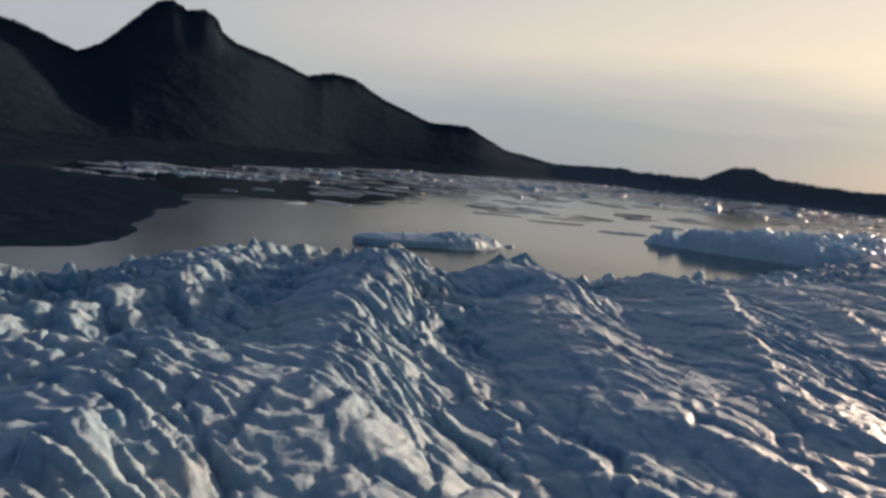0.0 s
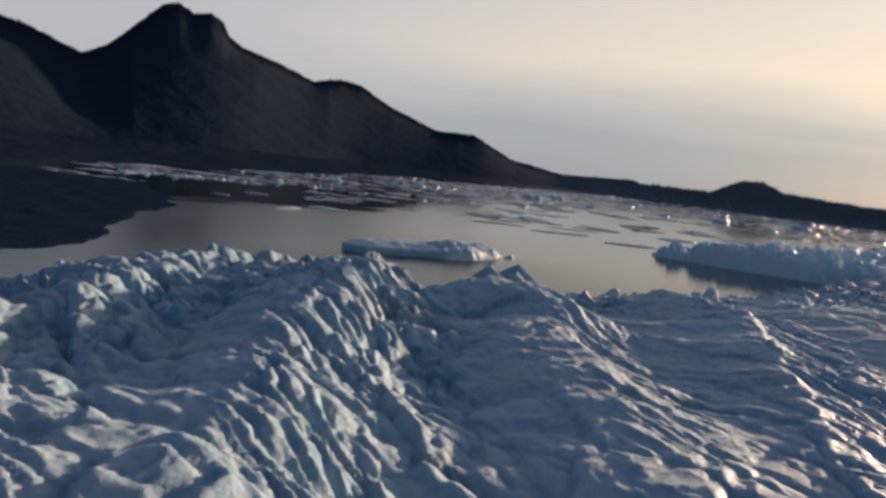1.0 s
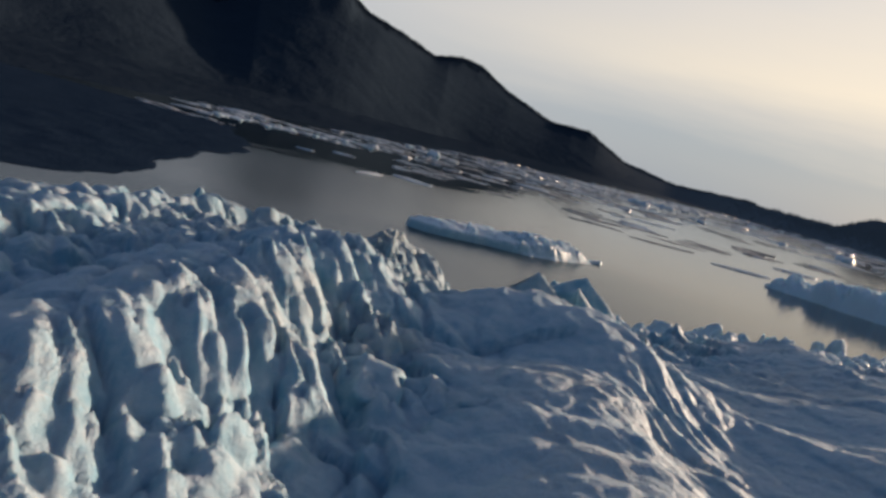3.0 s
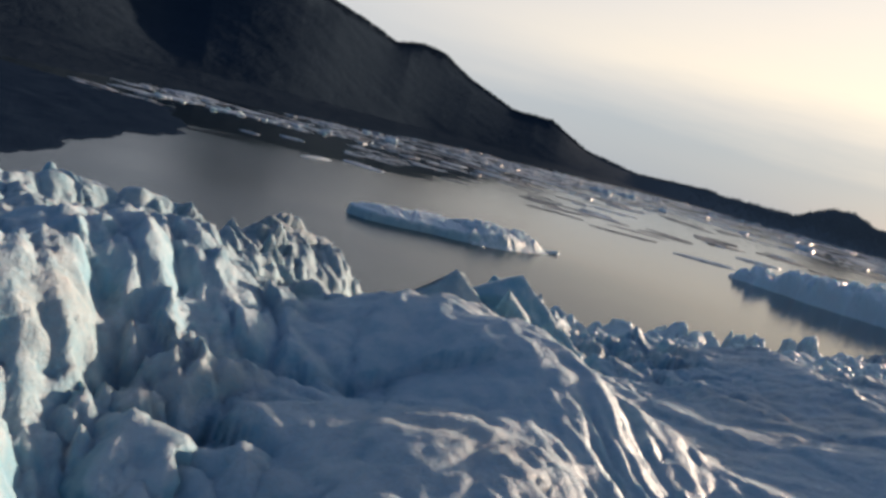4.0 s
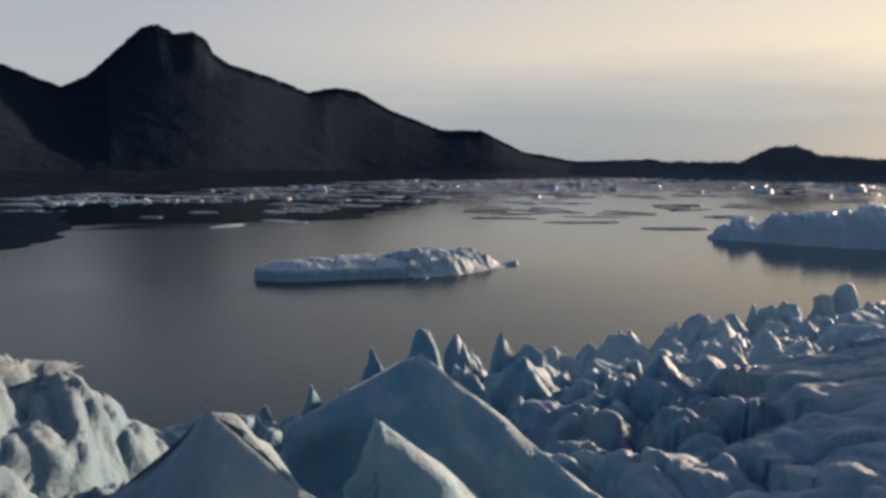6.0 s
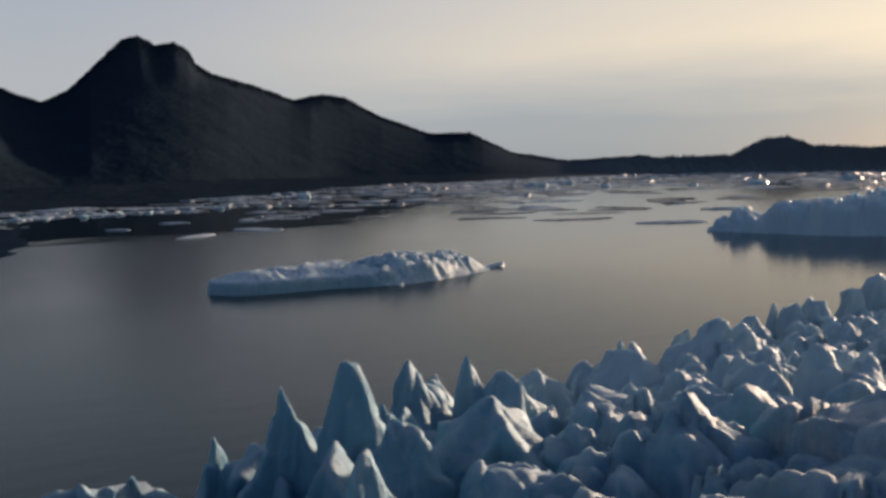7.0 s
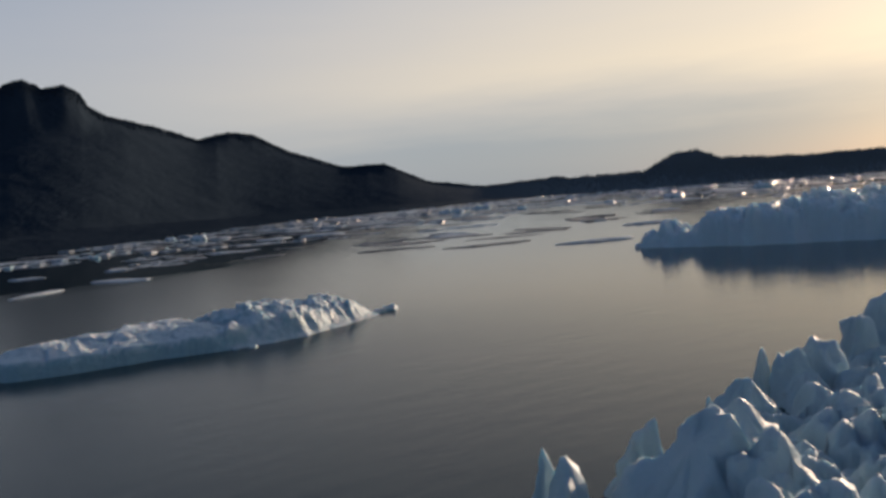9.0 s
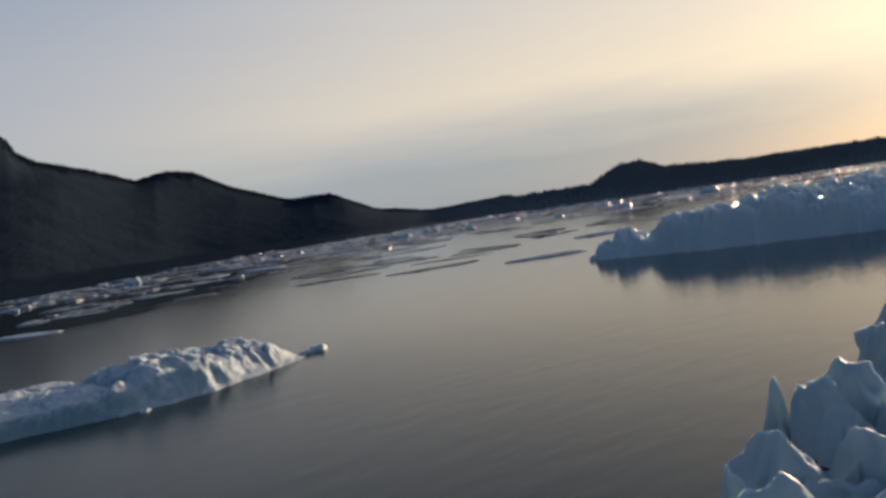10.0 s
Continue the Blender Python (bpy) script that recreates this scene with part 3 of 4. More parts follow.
def build_horn(tops, base, feet, label, seed):
    """A great horn of ice: its faces run from a top ridge down to the corners of its foot, hollow and worn."""
    bm = bmesh.new()
    side, rings = 14, 28
    tops = [Vector(p) for p in tops]
    rim, start = [], []
    for (x0, y0), (x1, y1) in zip(feet, feet[1:] + feet[:1]):
        rim += [Vector((x0 + (x1 - x0) * k / side, y0 + (y1 - y0) * k / side, base)) for k in range(side)]
    for r in rim:
        near = []
        for a, b in zip(tops, tops[1:]):
            ab = (b - a).to_2d()
            t = min(max((r - a).to_2d().dot(ab) / ab.length_squared, 0), 1)
            p = a.lerp(b, t)
            near.append(((r - p).to_2d().length, tuple(p)))
        start.append(Vector(min(near)[1]))
    prev = None
    for j in range(1, rings + 1):
        f = ((j - 1) / (rings - 1)) ** 1.1
        ring = []
        for k, (r, tip) in enumerate(zip(rim, start)):
            flank = math.sin(math.pi * (k % side) / side)
            g = 0.012 + 0.988 * f * (1 - 0.16 * flank * math.sin(math.pi * f))
            p = tip.lerp(r, g)
            p.z = base + (tip.z - base) * (1 - f ** 1.2) ** 1.15
            wear = 0.3 * noise.noise((k * 0.9, seed, f * 1.5)) + 1.5 * noise.noise((p.x * 0.2 + seed, p.y * 0.2, p.z * 0.28)) + 1.3 * noise.noise((p.x * 0.55, p.y * 0.55 + seed, p.z * 0.4)) + 0.35 * noise.noise((p.x * 1.7, p.y * 1.7, p.z * 1.2 + seed))
            out = r - tip
            out.z = 0
            out.normalize()
            ring.append(bm.verts.new(p + (out + Vector((0, 0, 0.35))) * wear * min(1, 0.3 + 2 * f)))
        n = len(ring)
        if prev is None:
            bm.faces.new(ring)
        else:
            for k in range(n):
                bm.faces.new((prev[k], ring[k], ring[(k + 1) % n], prev[(k + 1) % n]))
        prev = ring
    bmesh.ops.recalc_face_normals(bm, faces=bm.faces)
    me = bpy.data.meshes.new("serac")
    bm.to_mesh(me)
    bm.free()
    for poly in me.polygons:
        poly.use_smooth = True
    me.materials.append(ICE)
    tagged(new("serac", me), label, "ice pinnacle", "great ice horns")


def build_seracs():
    build_horn([(-174, -250, 29.5), (-169.3, -255, 35.6), (-166.3, -258, 32.5)], 22, [(-165, -266), (-158.5, -261), (-161, -250), (-170, -243), (-182, -246), (-178, -259)], "great pyramid of smooth blue ice with a sunlit edge", 3)
    build_horn([(-161.8, -256.2, 34.4), (-159.3, -256, 32.3), (-154, -254.5, 27.5)], 21, [(-160, -260), (-150, -258), (-149, -254), (-157, -251.5), (-164, -254)], "thin upright leaf of pale ice beside a pyramid", 11)
    build_horn([(-162, -242.5, 30), (-155.3, -247.2, 34.9), (-145.5, -252.3, 26)], 18, [(-157, -257), (-143, -259), (-139, -252), (-152, -239), (-164, -234), (-168, -245)], "broad triangular blade of blue ice above the lake", 19)
    # pinnacles that stand out: x, y, top, width, turn
    teeth_at = [(-128.5, -192.3, 22.8, 8.5, -20), (-134.2, -187, 19.6, 7.0, -30), (-106.5, -178.5, 17.5, 10, 10), (-113.5, -174, 17, 9, 30), (-135.2, -213.2, 21.5, 8, 20), (-3.7, -139.5, 8.0, 6, 200), (-58.3, -151, 8.2, 5, -10),
                (-139, -171, 10.0, 5, 20), (-183, -214, 31.5, 11, 40), (-193, -228, 31.5, 10, -15), (-206.5, -238.7, 33.2, 8, 30), (-213, -245.7, 33, 7, 40), (-203, -200, 27, 9, 15), (-221, -186, 27.5, 8, 30)]
    fins_at = [(-186.3, -226.3, 32, 6, 30), (-188.7, -234.6, 31.8, 6, 20), (-193, -234.8, 29.5, 6, 10), (-176, -216.7, 27.5, 5, 0), (-198.4, -202.5, 28, 7, 20), (-182.3, -214.8, 31.8, 6, 35), (-104, -170, 10.5, 7, 20), (-119, -178, 13, 7, 0), (-98, -168, 8.5, 7, -20), (-141, -180, 10.5, 5, 10), (-150, -183, 11.5, 6, 30), (-187, -222, 30.5, 9, 20), (-197, -206, 28, 10, 30), (-70, -162, 9, 6, 10), (-31, -152, 8.3, 5, -15)]
    humps_at = [(-128, -203.4, 19.6, 10), (-121, -186, 14.5, 9), (-131.5, -197, 17, 13), (-126, -177, 10.5, 10), (-136, -180, 12, 11), (-112, -172, 12.5, 11), (-116, -199, 19, 13), (-104, -182, 16, 12), (-101, -158, 8.8, 8), (-88, -160, 8.5, 10), (-92, -172, 12, 12),
                (-61, -156.5, 8.8, 8), (-48, -154, 9.8, 8), (-24, -151.5, 9.3, 9), (-5, -148, 9.2, 8), (2, -146, 9.6, 10), (26, -140, 9.5, 10), (40, -137, 11.3, 12), (-37, -160, 10.5, 12), (-75, -172, 12.5, 13), (-55, -168, 14.5, 14)]
    # hummocks of the broken ground west of the mound
    west_at = [(-200, -214, 26, 13), (-208, -206, 26.5, 13), (-191, -212, 26, 12), (-214, -192, 26.5, 12), (-231, -196, 27, 13), (-224, -208, 27.5, 14), (-178, -206, 24, 12)]
    # blocks that fill the trough below the fluted ridge
    trough_at = [(-207.7, -294, 30, 12), (-204, -281, 28.6, 13), (-207, -287, 29.5, 10), (-200.5, -296, 29.5, 13), (-194.5, -301, 29.8, 12), (-196, -288, 29, 13), (-201.7, -275.8, 27.4, 11), (-197, -271, 27.2, 12)]
    for k, (x, y, top, w, turn) in enumerate(teeth_at):
        put_serac(x, y, top, w, turn, TOOTHS, k, "tall sharp tooth of pale blue glacier ice", "standing seracs", 7.5)
    for k, (x, y, top, w, turn) in enumerate(fins_at):
        put_serac(x, y, top, w, turn, FINS, k, "thin upright fin of blue glacier ice", "standing seracs", 5)
    for k, (x, y, top, w) in enumerate(humps_at + west_at):
        put_serac(x, y, top, w, 47 * k, HUMMOCKS, k, "rounded hummock of blue-white ice at the glacier front", "ice hummocks", 5)
    for k, (x, y, top, w) in enumerate(trough_at):
        put_serac(x, y, top, w, 61 * k, HUMMOCKS, k + 3, "rounded block of broken ice filling a trough", "trough blocks", 6)
    rng = random.Random(77)
    # broken rank along the ice front
    x = -330.0
    while x < 190:
        for row in range(5):
            px = x + rng.uniform(-5, 5)
            back = 7 + row * 10 + rng.uniform(-4, 4)
            py = float(front_y(px)) - back
            w = rng.choice((4.5, 6, 8, 10, 12)) * rng.uniform(0.85, 1.15) * (0.75 if row == 0 else 1.0)
            lift = rng.uniform(0.3, 2.6) * (0.4 if row == 0 else 1.0)
            pickd = rng.random()
            if pickd < 0.5 and not (row < 2 and -75 < px < 50):
                shapes, label = (HUMMOCKS, "rounded hummock of blue-white ice at the glacier front") if pickd < 0.36 else (TOOTHS, "weathered tooth of pale blue ice at the glacier front") if pickd < 0.43 else (FINS, "thin leaning fin of ice at the glacier front")
                put_serac(px, py, ground_at(px, py) + lift, w, rng.uniform(-40, 60), shapes, rng.randrange(24), label, "ice front seracs", 3, rng.uniform(-16, 16))
        x += rng.uniform(7.5, 10.5)


build_seracs()


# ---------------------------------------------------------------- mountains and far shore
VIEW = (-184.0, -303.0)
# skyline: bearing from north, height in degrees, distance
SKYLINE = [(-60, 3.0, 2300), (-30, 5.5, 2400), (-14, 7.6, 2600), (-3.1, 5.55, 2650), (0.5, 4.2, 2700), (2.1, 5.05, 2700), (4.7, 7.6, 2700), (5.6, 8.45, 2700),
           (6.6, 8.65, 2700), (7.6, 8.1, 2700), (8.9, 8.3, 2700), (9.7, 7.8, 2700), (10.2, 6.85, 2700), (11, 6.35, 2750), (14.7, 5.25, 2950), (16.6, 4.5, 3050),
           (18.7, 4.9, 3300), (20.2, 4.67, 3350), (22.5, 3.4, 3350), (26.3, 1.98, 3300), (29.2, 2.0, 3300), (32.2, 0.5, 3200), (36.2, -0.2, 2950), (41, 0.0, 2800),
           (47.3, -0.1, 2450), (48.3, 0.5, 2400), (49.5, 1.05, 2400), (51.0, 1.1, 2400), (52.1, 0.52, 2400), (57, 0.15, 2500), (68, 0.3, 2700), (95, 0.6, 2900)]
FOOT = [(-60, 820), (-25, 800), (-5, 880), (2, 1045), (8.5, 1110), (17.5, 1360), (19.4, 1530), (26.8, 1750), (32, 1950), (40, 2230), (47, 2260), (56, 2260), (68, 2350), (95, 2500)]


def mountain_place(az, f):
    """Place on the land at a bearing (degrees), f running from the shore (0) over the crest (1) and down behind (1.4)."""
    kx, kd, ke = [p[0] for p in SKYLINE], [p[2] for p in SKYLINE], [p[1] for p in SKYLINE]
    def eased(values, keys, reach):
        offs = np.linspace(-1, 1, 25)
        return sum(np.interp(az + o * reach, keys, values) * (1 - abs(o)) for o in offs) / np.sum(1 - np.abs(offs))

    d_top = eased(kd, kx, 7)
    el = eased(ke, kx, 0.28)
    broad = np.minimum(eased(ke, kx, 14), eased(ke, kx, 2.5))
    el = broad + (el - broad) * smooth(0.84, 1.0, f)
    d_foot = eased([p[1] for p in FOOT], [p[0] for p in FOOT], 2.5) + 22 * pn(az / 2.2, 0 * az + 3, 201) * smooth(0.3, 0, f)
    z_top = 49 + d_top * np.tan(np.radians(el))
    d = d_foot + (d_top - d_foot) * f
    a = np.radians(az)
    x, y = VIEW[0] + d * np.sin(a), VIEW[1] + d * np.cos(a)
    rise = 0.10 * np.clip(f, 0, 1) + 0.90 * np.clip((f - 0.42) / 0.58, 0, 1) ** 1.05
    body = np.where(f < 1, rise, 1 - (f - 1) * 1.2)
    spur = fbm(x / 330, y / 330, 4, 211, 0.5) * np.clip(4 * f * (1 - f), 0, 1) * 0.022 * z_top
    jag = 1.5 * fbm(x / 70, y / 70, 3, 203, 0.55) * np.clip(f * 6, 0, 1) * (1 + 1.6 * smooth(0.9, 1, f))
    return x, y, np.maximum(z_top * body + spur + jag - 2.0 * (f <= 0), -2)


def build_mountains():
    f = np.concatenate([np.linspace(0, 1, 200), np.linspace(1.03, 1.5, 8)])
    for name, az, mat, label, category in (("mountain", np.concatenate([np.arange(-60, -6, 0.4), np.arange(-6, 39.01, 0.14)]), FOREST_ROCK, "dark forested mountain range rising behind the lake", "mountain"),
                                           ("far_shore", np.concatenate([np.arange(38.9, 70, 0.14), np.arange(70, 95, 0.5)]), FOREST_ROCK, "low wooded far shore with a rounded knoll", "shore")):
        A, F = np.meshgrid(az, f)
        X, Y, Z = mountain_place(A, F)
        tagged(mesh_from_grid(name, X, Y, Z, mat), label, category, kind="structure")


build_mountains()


def build_forest(az, f, mat, label):
    """Conifers along the crests of the mountain, the low far shore and the wooded knoll."""
    rng = np.random.default_rng(4)
    x, y, z = mountain_place(az, np.clip(f, 0.03, 1.0))
    verts, faces = [], []
    for i in range(len(x)):
        tall = rng.uniform(5, 12)
        wide = tall * rng.uniform(0.18, 0.34)
        turn = rng.uniform(0, 6.28)
        for lo, hi, k in ((0.05, 0.62, 1.0), (0.42, 1.0, 0.68)):
            b = len(verts)
            for j in range(5):
                a = turn + j * 1.2566
                verts.append((x[i] + wide * k * math.cos(a), y[i] + wide * k * math.sin(a), z[i] - 2 + tall * lo))
            verts.append((x[i], y[i], z[i] - 2 + tall * hi))
            faces += [(b + j, b + (j + 1) % 5, b + 5) for j in range(5)]
    me = bpy.data.meshes.new("forest")
    me.from_pydata(verts, [], faces)
    me.materials.append(mat)
    tagged(new("forest", me), label, "forest", kind="stuff")


TREES = np.random.default_rng(14)
build_forest(TREES.triangular(39, 60, 69, 8000), 1 - np.abs(TREES.normal(0, 0.28, 8000)), CONIFER, "forest along the low far shore, greyed by painted haze")
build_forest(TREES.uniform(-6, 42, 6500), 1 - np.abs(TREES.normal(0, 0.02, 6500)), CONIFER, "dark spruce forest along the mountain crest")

SPIT = [(-60, -300), (-42, -262), (-5, -238), (39, -229), (85, -217), (127, -203), (165, -180), (200, -174), (260, -166), (320, -176), (388, -172), (420, -215), (470, -300), (540, -420), (640, -520)]


def build_spit():
    ys = np.arange(-58, 640, 2.5)
    ts = np.concatenate([np.linspace(0, 0.12, 30), np.linspace(0.13, 1, 60)])
    YY, TT = np.meshgrid(ys, ts)
    edge = np.interp(YY, [p[0] for p in SPIT], [p[1] for p in SPIT]) + 9 * fbm(YY / 34, YY * 0 + 2, 4, 301, 0.6)
    XX = edge - TT * 900
    ZZ = np.interp(TT, [0, 0.004, 0.03, 0.3, 1], [-0.4, 0.2, 0.9, 5, 26]) + np.clip(TT * 20, 0, 1) * 0.8 * fbm(XX / 22, YY / 22, 4, 311)
    ends = smooth(-58, -40, YY) * smooth(640, 600, YY)
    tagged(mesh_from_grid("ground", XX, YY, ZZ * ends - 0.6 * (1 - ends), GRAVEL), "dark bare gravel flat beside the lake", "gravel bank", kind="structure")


build_spit()


# ---------------------------------------------------------------- icebergs and floes
def berg_grid(name, foot, height, mat, step, rim, rag):
    """A floating block of ice over a closed footprint: height(x, y, inside) gives its top, which falls to the water within rim(x) of the edge."""
    px, py = np.array([p[0] for p in foot], float), np.array([p[1] for p in foot], float)
    xs, ys = np.arange(px.min() - 4, px.max() + 4, step), np.arange(py.min() - 4, py.max() + 4, step)
    X, Y = np.meshgrid(xs, ys)
    wx, wy = X + rag * (2.2 * pn(X / 9, Y / 9, 401) + 0.8 * pn(X / 3, Y / 3, 403)), Y + rag * (2.2 * pn(X / 9, Y / 9, 402) + 0.8 * pn(X / 3, Y / 3, 404))
    inside, dist = np.zeros(X.shape, bool), np.full(X.shape, 1e9)
    n = len(foot)
    for i in range(n):
        x0, y0, x1, y1 = px[i], py[i], px[(i + 1) % n], py[(i + 1) % n]
        cross = (y0 > wy) != (y1 > wy)
        xi = (x1 - x0) * (wy - y0) / (y1 - y0 + 1e-9) + x0
        inside ^= cross & (wx < xi)
        t = np.clip(((wx - x0) * (x1 - x0) + (wy - y0) * (y1 - y0)) / ((x1 - x0) ** 2 + (y1 - y0) ** 2 + 1e-9), 0, 1)
        dist = np.minimum(dist, np.hypot(wx - x0 - t * (x1 - x0), wy - y0 - t * (y1 - y0)))
    dist = np.where(inside, dist, -dist)
    face = np.clip((dist + 0.3) / (rim(X) + 0.3), 0, 1)
    face = face * face * (3 - 2 * face)
    Z = np.where(dist > -0.4, face * height(X, Y, dist), -1.2)
    Z = Z - 0.6 * (1 - smooth(-0.4, 0.2, dist))
    quad = np.maximum(np.maximum(Z[:-1, :-1], Z[1:, 1:]), np.maximum(Z[:-1, 1:], Z[1:, :-1]))
    return mesh_from_grid(name, X, Y, Z, mat, quad > -0.9)


def tabular_top(x, y, d):
    """Flat sloping shelf on the west, broken crags toward the east end."""
    wx, wy = x + 1.6 * pn(x / 7, y / 7, 431), y + 1.6 * pn(x / 7, y / 7, 432)
    e = smooth(-66, -46, x)
    gap, pick, rise = blocks(wx, wy, 13, 433, 1.0)
    flat = 6.1 + 0.5 * fbm(x / 9, y / 9, 3, 411) + 0.05 * rise + 0.9 * (pick - 0.5) - 0.8 * smooth(1.2, 0, gap)
    gap, pick, rise = blocks(wx, wy, 11, 413, 1.0)
    crag = 6.0 + 0.20 * rise + 2.6 * (pick - 0.5) - 0.5 * smooth(1.6, 0, gap)
    gap, pick, rise = blocks(wx + 20, wy, 3.6, 415, 1.0)
    crag = crag + 0.12 * rise + 0.5 * (pick - 0.5) - 0.25 * smooth(0.8, 0, gap)
    crag = crag * np.interp(x, [-40, -14, -5, 2], [1, 1.1, 0.72, 0.22])
    # the shelf slopes down to the near edge
    ramp = 0.66 + 0.34 * smooth(0.5, 13, d)
    cut = 1 - 0.3 * np.exp(-((x + 50 + 0.3 * y) / 3.0) ** 2)
    worn = (0.35 + 0.6 * e) * ridged(wx / 3.8, wy / 3.8, 3, 437, 0.6)
    return np.maximum((flat * (1 - e) + crag * e + worn) * cut * ramp, 0.6)


def crag_top(x, y, d):
    """High hummocks with a lower prow at the north end."""
    wx, wy = x + 2 * pn(x / 9, y / 9, 441), y + 2 * pn(x / 9, y / 9, 442)
    run = (59 - y) / 110.0
    big = np.interp(run, [-0.1, 0.02, 0.1, 0.18, 0.26, 0.42, 0.7, 1.2, 2.0], [7, 13, 9.5, 12, 19, 21, 20, 17, 12])
    gap, pick, rise = blocks(wx, wy, 17, 421, 1.0)
    top = big * (0.74 + 0.36 * pick) + 0.26 * rise - 2.6 * smooth(3.0, 0, gap)
    gap, pick, rise = blocks(wx + 50, wy, 5.5, 425, 1.0)
    top = top + 0.42 * rise + 2.2 * (pick - 0.5) - 1.2 * smooth(1.4, 0, gap)
    gap, pick, rise = blocks(wx + 90, wy, 2.6, 427, 1.0)
    top = top + 0.4 * rise + 0.7 * (pick - 0.5)
    return np.maximum(top * (0.78 + 0.22 * smooth(1, 10, d)), 1.0)


def build_bergs():
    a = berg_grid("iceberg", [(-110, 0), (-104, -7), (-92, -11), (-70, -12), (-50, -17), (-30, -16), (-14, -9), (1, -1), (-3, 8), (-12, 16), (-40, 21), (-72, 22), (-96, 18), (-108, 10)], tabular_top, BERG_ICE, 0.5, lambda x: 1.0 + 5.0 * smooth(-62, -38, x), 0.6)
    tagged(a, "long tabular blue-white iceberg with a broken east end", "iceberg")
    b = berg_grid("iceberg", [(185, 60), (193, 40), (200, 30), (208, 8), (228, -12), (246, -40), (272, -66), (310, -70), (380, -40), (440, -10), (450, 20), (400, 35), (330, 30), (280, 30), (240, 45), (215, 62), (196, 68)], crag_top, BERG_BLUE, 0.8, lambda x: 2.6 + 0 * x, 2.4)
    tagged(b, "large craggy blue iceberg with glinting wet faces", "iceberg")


build_bergs()


def floe_mesh(name, seed, tall, mat, rough=0.5):
    """A low raft of ice about one metre across, later scaled: thin edge, uneven top."""
    rng = random.Random(seed)
    bm = bmesh.new()
    n, rings = 26, (0.0, 0.35, 0.62, 0.84, 1.0, 1.04)
    rad = [1 + 0.22 * noise.noise((math.cos(k * math.tau / n) * 1.3 + seed, math.sin(k * math.tau / n) * 1.3, seed * 0.7)) * 2 for k in range(n)]
    top = bm.verts.new((0, 0, tall * rng.uniform(0.6, 1.0)))
    prev = None
    for r in rings[1:]:
        ring = []
        for k in range(n):
            a = k * math.tau / n
            x, y = math.cos(a) * rad[k] * r * 0.5, math.sin(a) * rad[k] * r * 0.5
            bumpy = noise.noise((x * 5 + seed * 3, y * 5, seed)) + 0.5 * noise.noise((x * 12 + seed, y * 12, 4))
            z = tall * (0.55 + rough * bumpy) if r < 0.9 else (tall * 0.28 if r < 1.02 else -0.25 * tall - 0.05)
            ring.append(bm.verts.new((x, y, max(z, 0.05 * tall) if r < 1.02 else z)))
        for k in range(n):
            if prev is None:
                bm.faces.new((top, ring[k], ring[(k + 1) % n]))
            else:
                bm.faces.new((prev[k], ring[k], ring[(k + 1) % n], prev[(k + 1) % n]))
        prev = ring
    me = bpy.data.meshes.new(name)
    bm.to_mesh(me)
    for p in me.polygons:
        p.use_smooth = True
    me.materials.append(mat)
    return me


FLOE_DARK_MESHES = [floe_mesh("ice_floe", 3 + k, 0.05, FLOE_DIRTY) for k in range(5)]
FLOE_PALE_MESHES = [floe_mesh("ice_floe", 23 + k, 0.06, FLOE_ICE) for k in range(5)]
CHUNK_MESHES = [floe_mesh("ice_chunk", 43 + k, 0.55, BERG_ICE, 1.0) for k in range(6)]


def put_piece(name, me, x, y, length, width, turn, tall=1.0, label="", group=""):
    ob = new(name, me)
    ob.matrix_world = Matrix.Translation((x, y, 0.02)) @ Matrix.Rotation(radians(turn), 4, "Z") @ Matrix.Diagonal((length, width, tall, 1))
    return tagged(ob, label, "ice floe" if "floe" in name else "ice block", group)


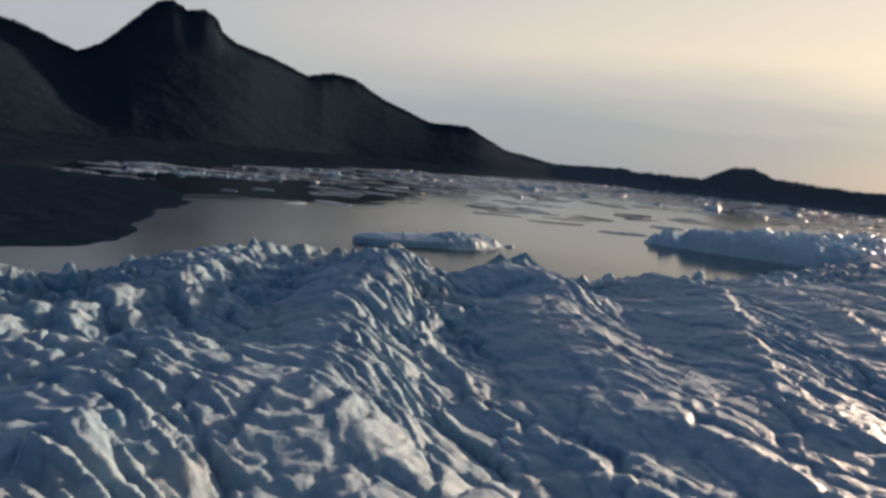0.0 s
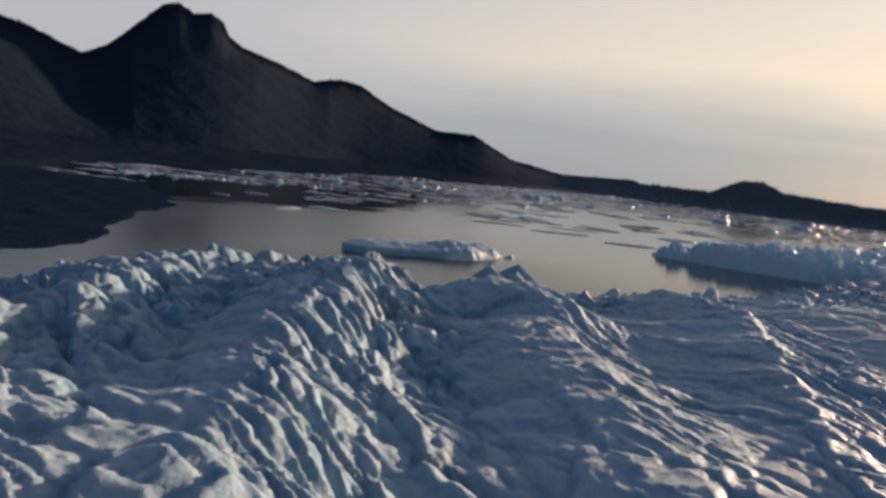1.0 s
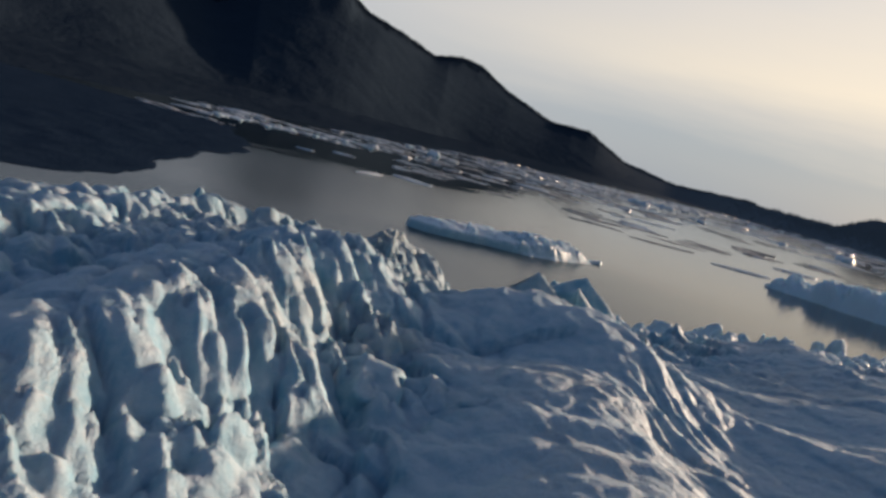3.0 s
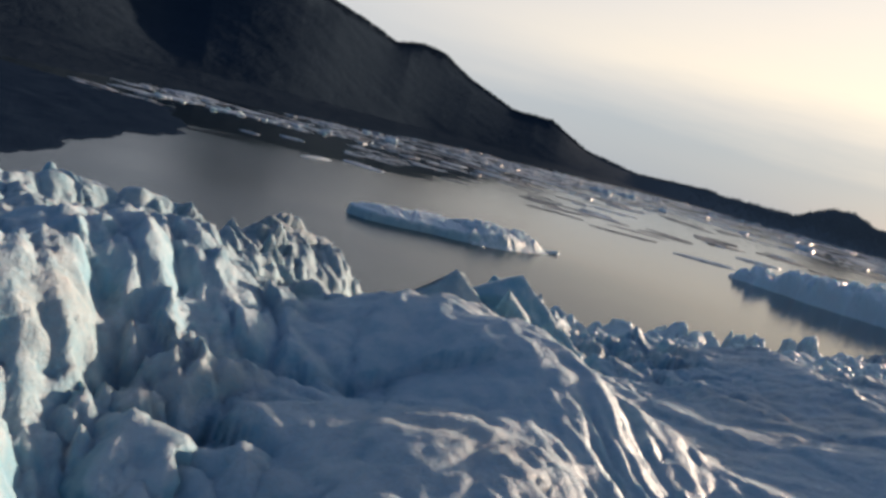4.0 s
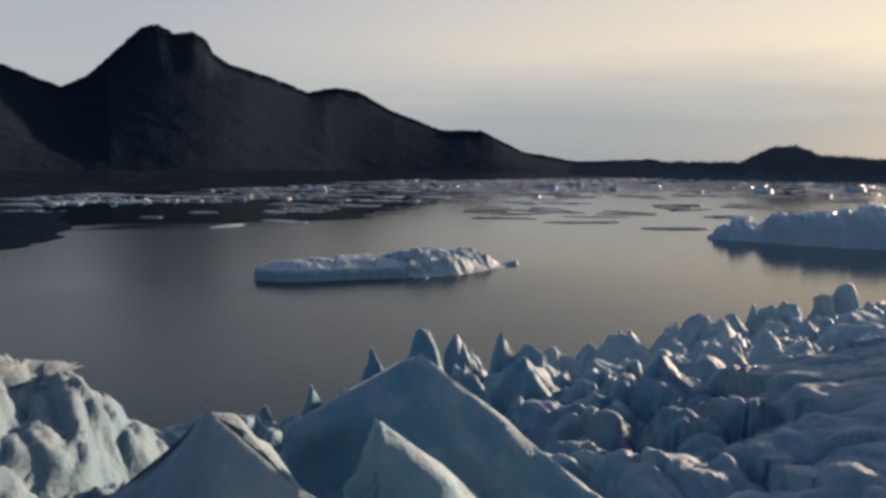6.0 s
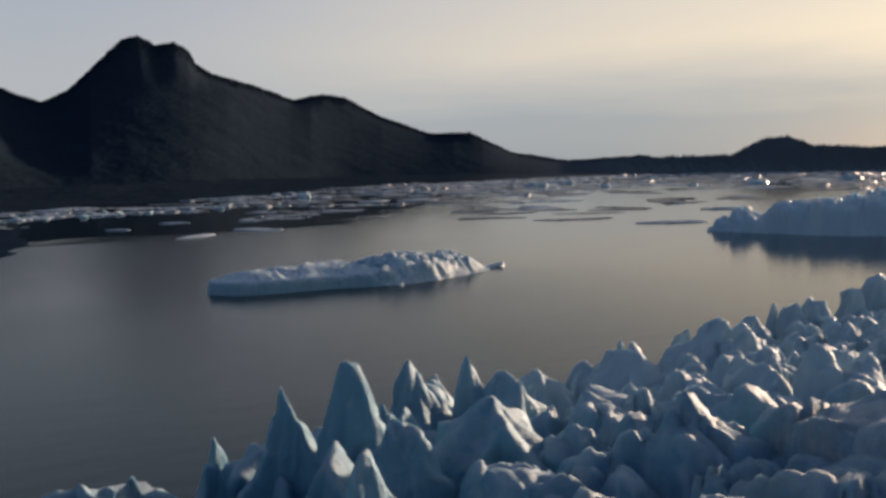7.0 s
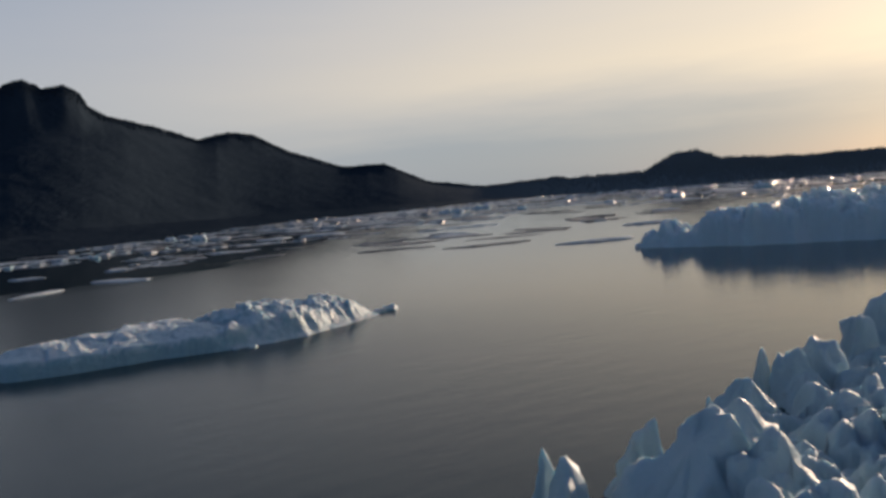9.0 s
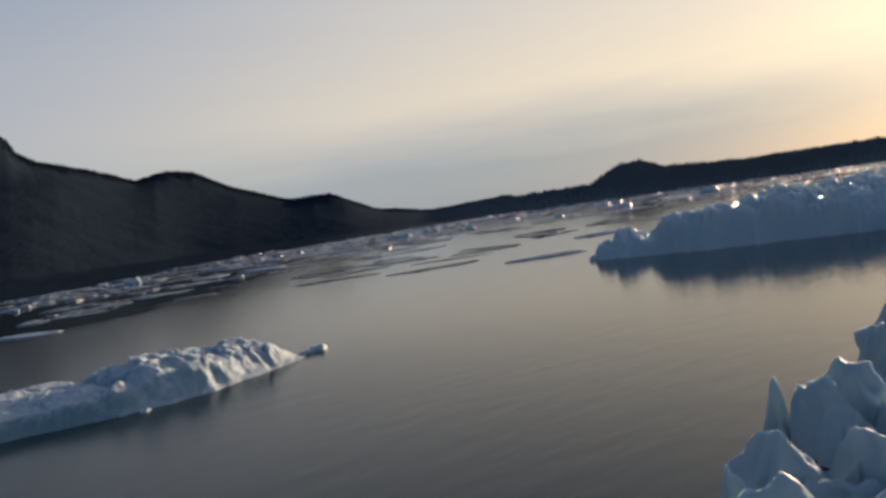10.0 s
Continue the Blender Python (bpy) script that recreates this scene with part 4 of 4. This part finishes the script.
def build_floes():
    rng = random.Random(12)
    # the nearer rafts: ends of the long axis, width, pale or dark
    near = [((158, 195), (212, 180), 13, 0), ((193, 131), (242, 113), 16, 1), ((163, 284), (203, 276), 14, 0), ((216, 318), (257, 304), 22, 1), ((152, 328), (172, 319), 12, 0),
            ((222, 519), (262, 478), 26, 0), ((387, 334), (392, 280), 26, 0), ((258, 594), (273, 541), 22, 0),
            ((288, 290), (308, 245), 16, 0), ((245, 352), (258, 318), 12, 1), ((405, 360), (415, 318), 22, 0), ((120, 250), (150, 240), 8, 0), ((300, 420), (350, 400), 20, 1)]
    for k, ((x0, y0), (x1, y1), w, pale) in enumerate(near):
        ln, turn = math.hypot(x1 - x0, y1 - y0), math.degrees(math.atan2(y1 - y0, x1 - x0))
        me = (FLOE_PALE_MESHES if pale else FLOE_DARK_MESHES)[k % 5]
        put_piece("ice_floe", me, (x0 + x1) / 2, (y0 + y1) / 2, ln, w, turn, 22 if pale else 18, "low pale raft of broken ice on grey water" if pale else "low dirty grey raft of ice on the lake", "near ice floes")
    for k in range(46):
        az, d = rng.uniform(17, 58), rng.uniform(620, 1250)
        x, y = VIEW[0] + d * math.sin(radians(az)), VIEW[1] + d * math.cos(radians(az))
        if x > 165 and y < 100:
            continue
        size = rng.uniform(9, 30)
        put_piece("ice_floe", rng.choice(FLOE_DARK_MESHES), x, y, size * 1.7, size * rng.uniform(0.4, 0.7), rng.uniform(-45, 5), rng.uniform(9, 18), "thin dark grey floe lying low in the water", "thin floes")
    for k in range(75):
        az, d = rng.uniform(22, 62), rng.uniform(720, 1750)
        x, y = VIEW[0] + d * math.sin(radians(az)), VIEW[1] + d * math.cos(radians(az))
        if (x > 165 and y < 100) or d > 0.8 * float(np.interp(az, [p[0] for p in FOOT], [p[1] for p in FOOT])):
            continue
        size = rng.uniform(8, 26) * d / 1000
        pale = rng.random() < 0.45
        put_piece("ice_floe", rng.choice(FLOE_PALE_MESHES if pale else FLOE_DARK_MESHES), x, y, size * 2.6, size * rng.uniform(0.5, 0.9), rng.uniform(-50, 0), rng.uniform(14, 34),
                  "thin pale floe of broken ice adrift" if pale else "thin dark grey floe lying low in the water", "thin floes")
    # belt of drift ice before the far shore
    for k in range(190):
        az = rng.choice([rng.uniform(-6, 18), rng.uniform(18, 46), rng.uniform(24, 66), rng.uniform(30, 66)])
        foot = float(np.interp(az, [p[0] for p in FOOT], [p[1] for p in FOOT]))
        if az < 18 and rng.random() < 0.5:
            continue
        d = foot * rng.uniform(0.52 if az > 15 else 0.78, 0.97)
        x, y = VIEW[0] + d * math.sin(radians(az)), VIEW[1] + d * math.cos(radians(az))
        if 180 < x < 460 and -80 < y < 75:
            continue
        size = rng.uniform(8, 34) * d / 1000
        if rng.random() < 0.86:
            me = rng.choice(FLOE_PALE_MESHES if rng.random() < 0.55 else FLOE_DARK_MESHES)
            put_piece("ice_floe", me, x, y, size * 1.6, size * rng.uniform(0.5, 0.9), rng.uniform(-40, 20), rng.uniform(12, 30), "flat drifting floe of grey-white ice", "drift ice")
        else:
            size *= 0.34
            put_piece("ice_chunk", rng.choice(CHUNK_MESHES), x, y, size * 1.3, size, rng.uniform(0, 180), size * rng.uniform(0.3, 0.75), "small white iceberg fragment adrift", "drift ice")
    # pale floes and low white fragments crowded before the mountain's foot
    for k in range(46):
        t = rng.random()
        x, y = -200 + 260 * t + rng.gauss(0, 10), 520 + 130 * t * t + rng.gauss(0, 26)
        size = rng.uniform(3, 11)
        if rng.random() < 0.6:
            put_piece("ice_floe", rng.choice(FLOE_PALE_MESHES), x, y, size * 1.9, size * 0.9, rng.uniform(-30, 20), rng.uniform(14, 34), "flat pale floe crowded along the mountain shore", "shore drift ice")
        else:
            put_piece("ice_chunk", rng.choice(CHUNK_MESHES), x, y, size * 0.7, size * 0.45, rng.uniform(0, 180), rng.uniform(2, 6), "small white fragment of ice near the shore", "shore drift ice")
    for x0, y0, x1, y1, w in ((-44, 272, -16, 244, 15), (-88, 226, -62, 244, 9), (-24, 352, -6, 349, 7), (-80, 372, -58, 366, 8), (-122, 328, -106, 320, 6), (70, 420, 96, 424, 8)):
        put_piece("ice_floe", FLOE_PALE_MESHES[w % 5], (x0 + x1) / 2, (y0 + y1) / 2, math.hypot(x1 - x0, y1 - y0), w, math.degrees(math.atan2(y1 - y0, x1 - x0)), 18, "thin white floe lying on dark calm water", "near ice floes")
    for x, y, size, tall in ((152, 754, 26, 14), (1015, 556, 34, 22), (-51, -16, 3.5, 1.6), (-47, -18, 3, 1.4), (7, 4, 6, 3.2), (2, 3, 5, 2.4), (586, 834, 40, 14), (706, 918, 36, 12), (848, 600, 40, 14)):
        put_piece("ice_chunk", CHUNK_MESHES[int(abs(x)) % 6], x, y, size, size * 0.7, x * 3, tall, "small white iceberg standing in the lake", "small bergs")


build_floes()


def build_brash():
    """Countless bits of brash ice in long windrows before the far shore."""
    rng = np.random.default_rng(9)
    verts, faces = [], []
    n = 0
    while n < 3600:
        az = 66 - 72 * rng.random() ** 1.35
        foot = float(np.interp(az, [p[0] for p in FOOT], [p[1] for p in FOOT]))
        frac = rng.uniform(0.70 if az < 14 else 0.48, 0.985)
        d = foot * frac
        x, y = VIEW[0] + d * math.sin(radians(az)), VIEW[1] + d * math.cos(radians(az))
        row = float(pn(np.array([(x * 0.8 - y * 0.6) / 300]), np.array([(x * 0.6 + y * 0.8) / 46]), 501)[0])
        if (az < 16 and rng.random() < 0.55) or row < 0.02 + 0.25 * (1 - frac) or (170 < x < 470 and -90 < y < 90):
            continue
        size = rng.uniform(1.0, 5.0) * (0.4 + d / 1100)
        tall = size * rng.choice([0.05, 0.09, 0.2, 0.4], p=[0.5, 0.36, 0.11, 0.03])
        m = rng.integers(5, 8)
        turn, b = rng.uniform(0, 6.28), len(verts)
        for k in range(m):
            a = turn + k * math.tau / m
            r = size * rng.uniform(0.6, 1.1)
            verts.append((x + r * 1.7 * math.cos(a), y + r * math.sin(a), -0.15))
            verts.append((x + r * 1.45 * math.cos(a), y + r * 0.85 * math.sin(a), tall * rng.uniform(0.6, 1.2)))
        verts.append((x, y, tall * rng.uniform(0.8, 1.5)))
        for k in range(m):
            i, j = b + 2 * k, b + 2 * ((k + 1) % m)
            faces += [(i, j, j + 1, i + 1), (i + 1, j + 1, b + 2 * m)]
        n += 1
    me = bpy.data.meshes.new("brash_ice")
    me.from_pydata(verts, [], faces)
    me.materials.append(BRASH_ICE)
    tagged(new("brash_ice", me), "scattered grey-white brash ice drifting in windrows", "brash ice", kind="stuff")


build_brash()
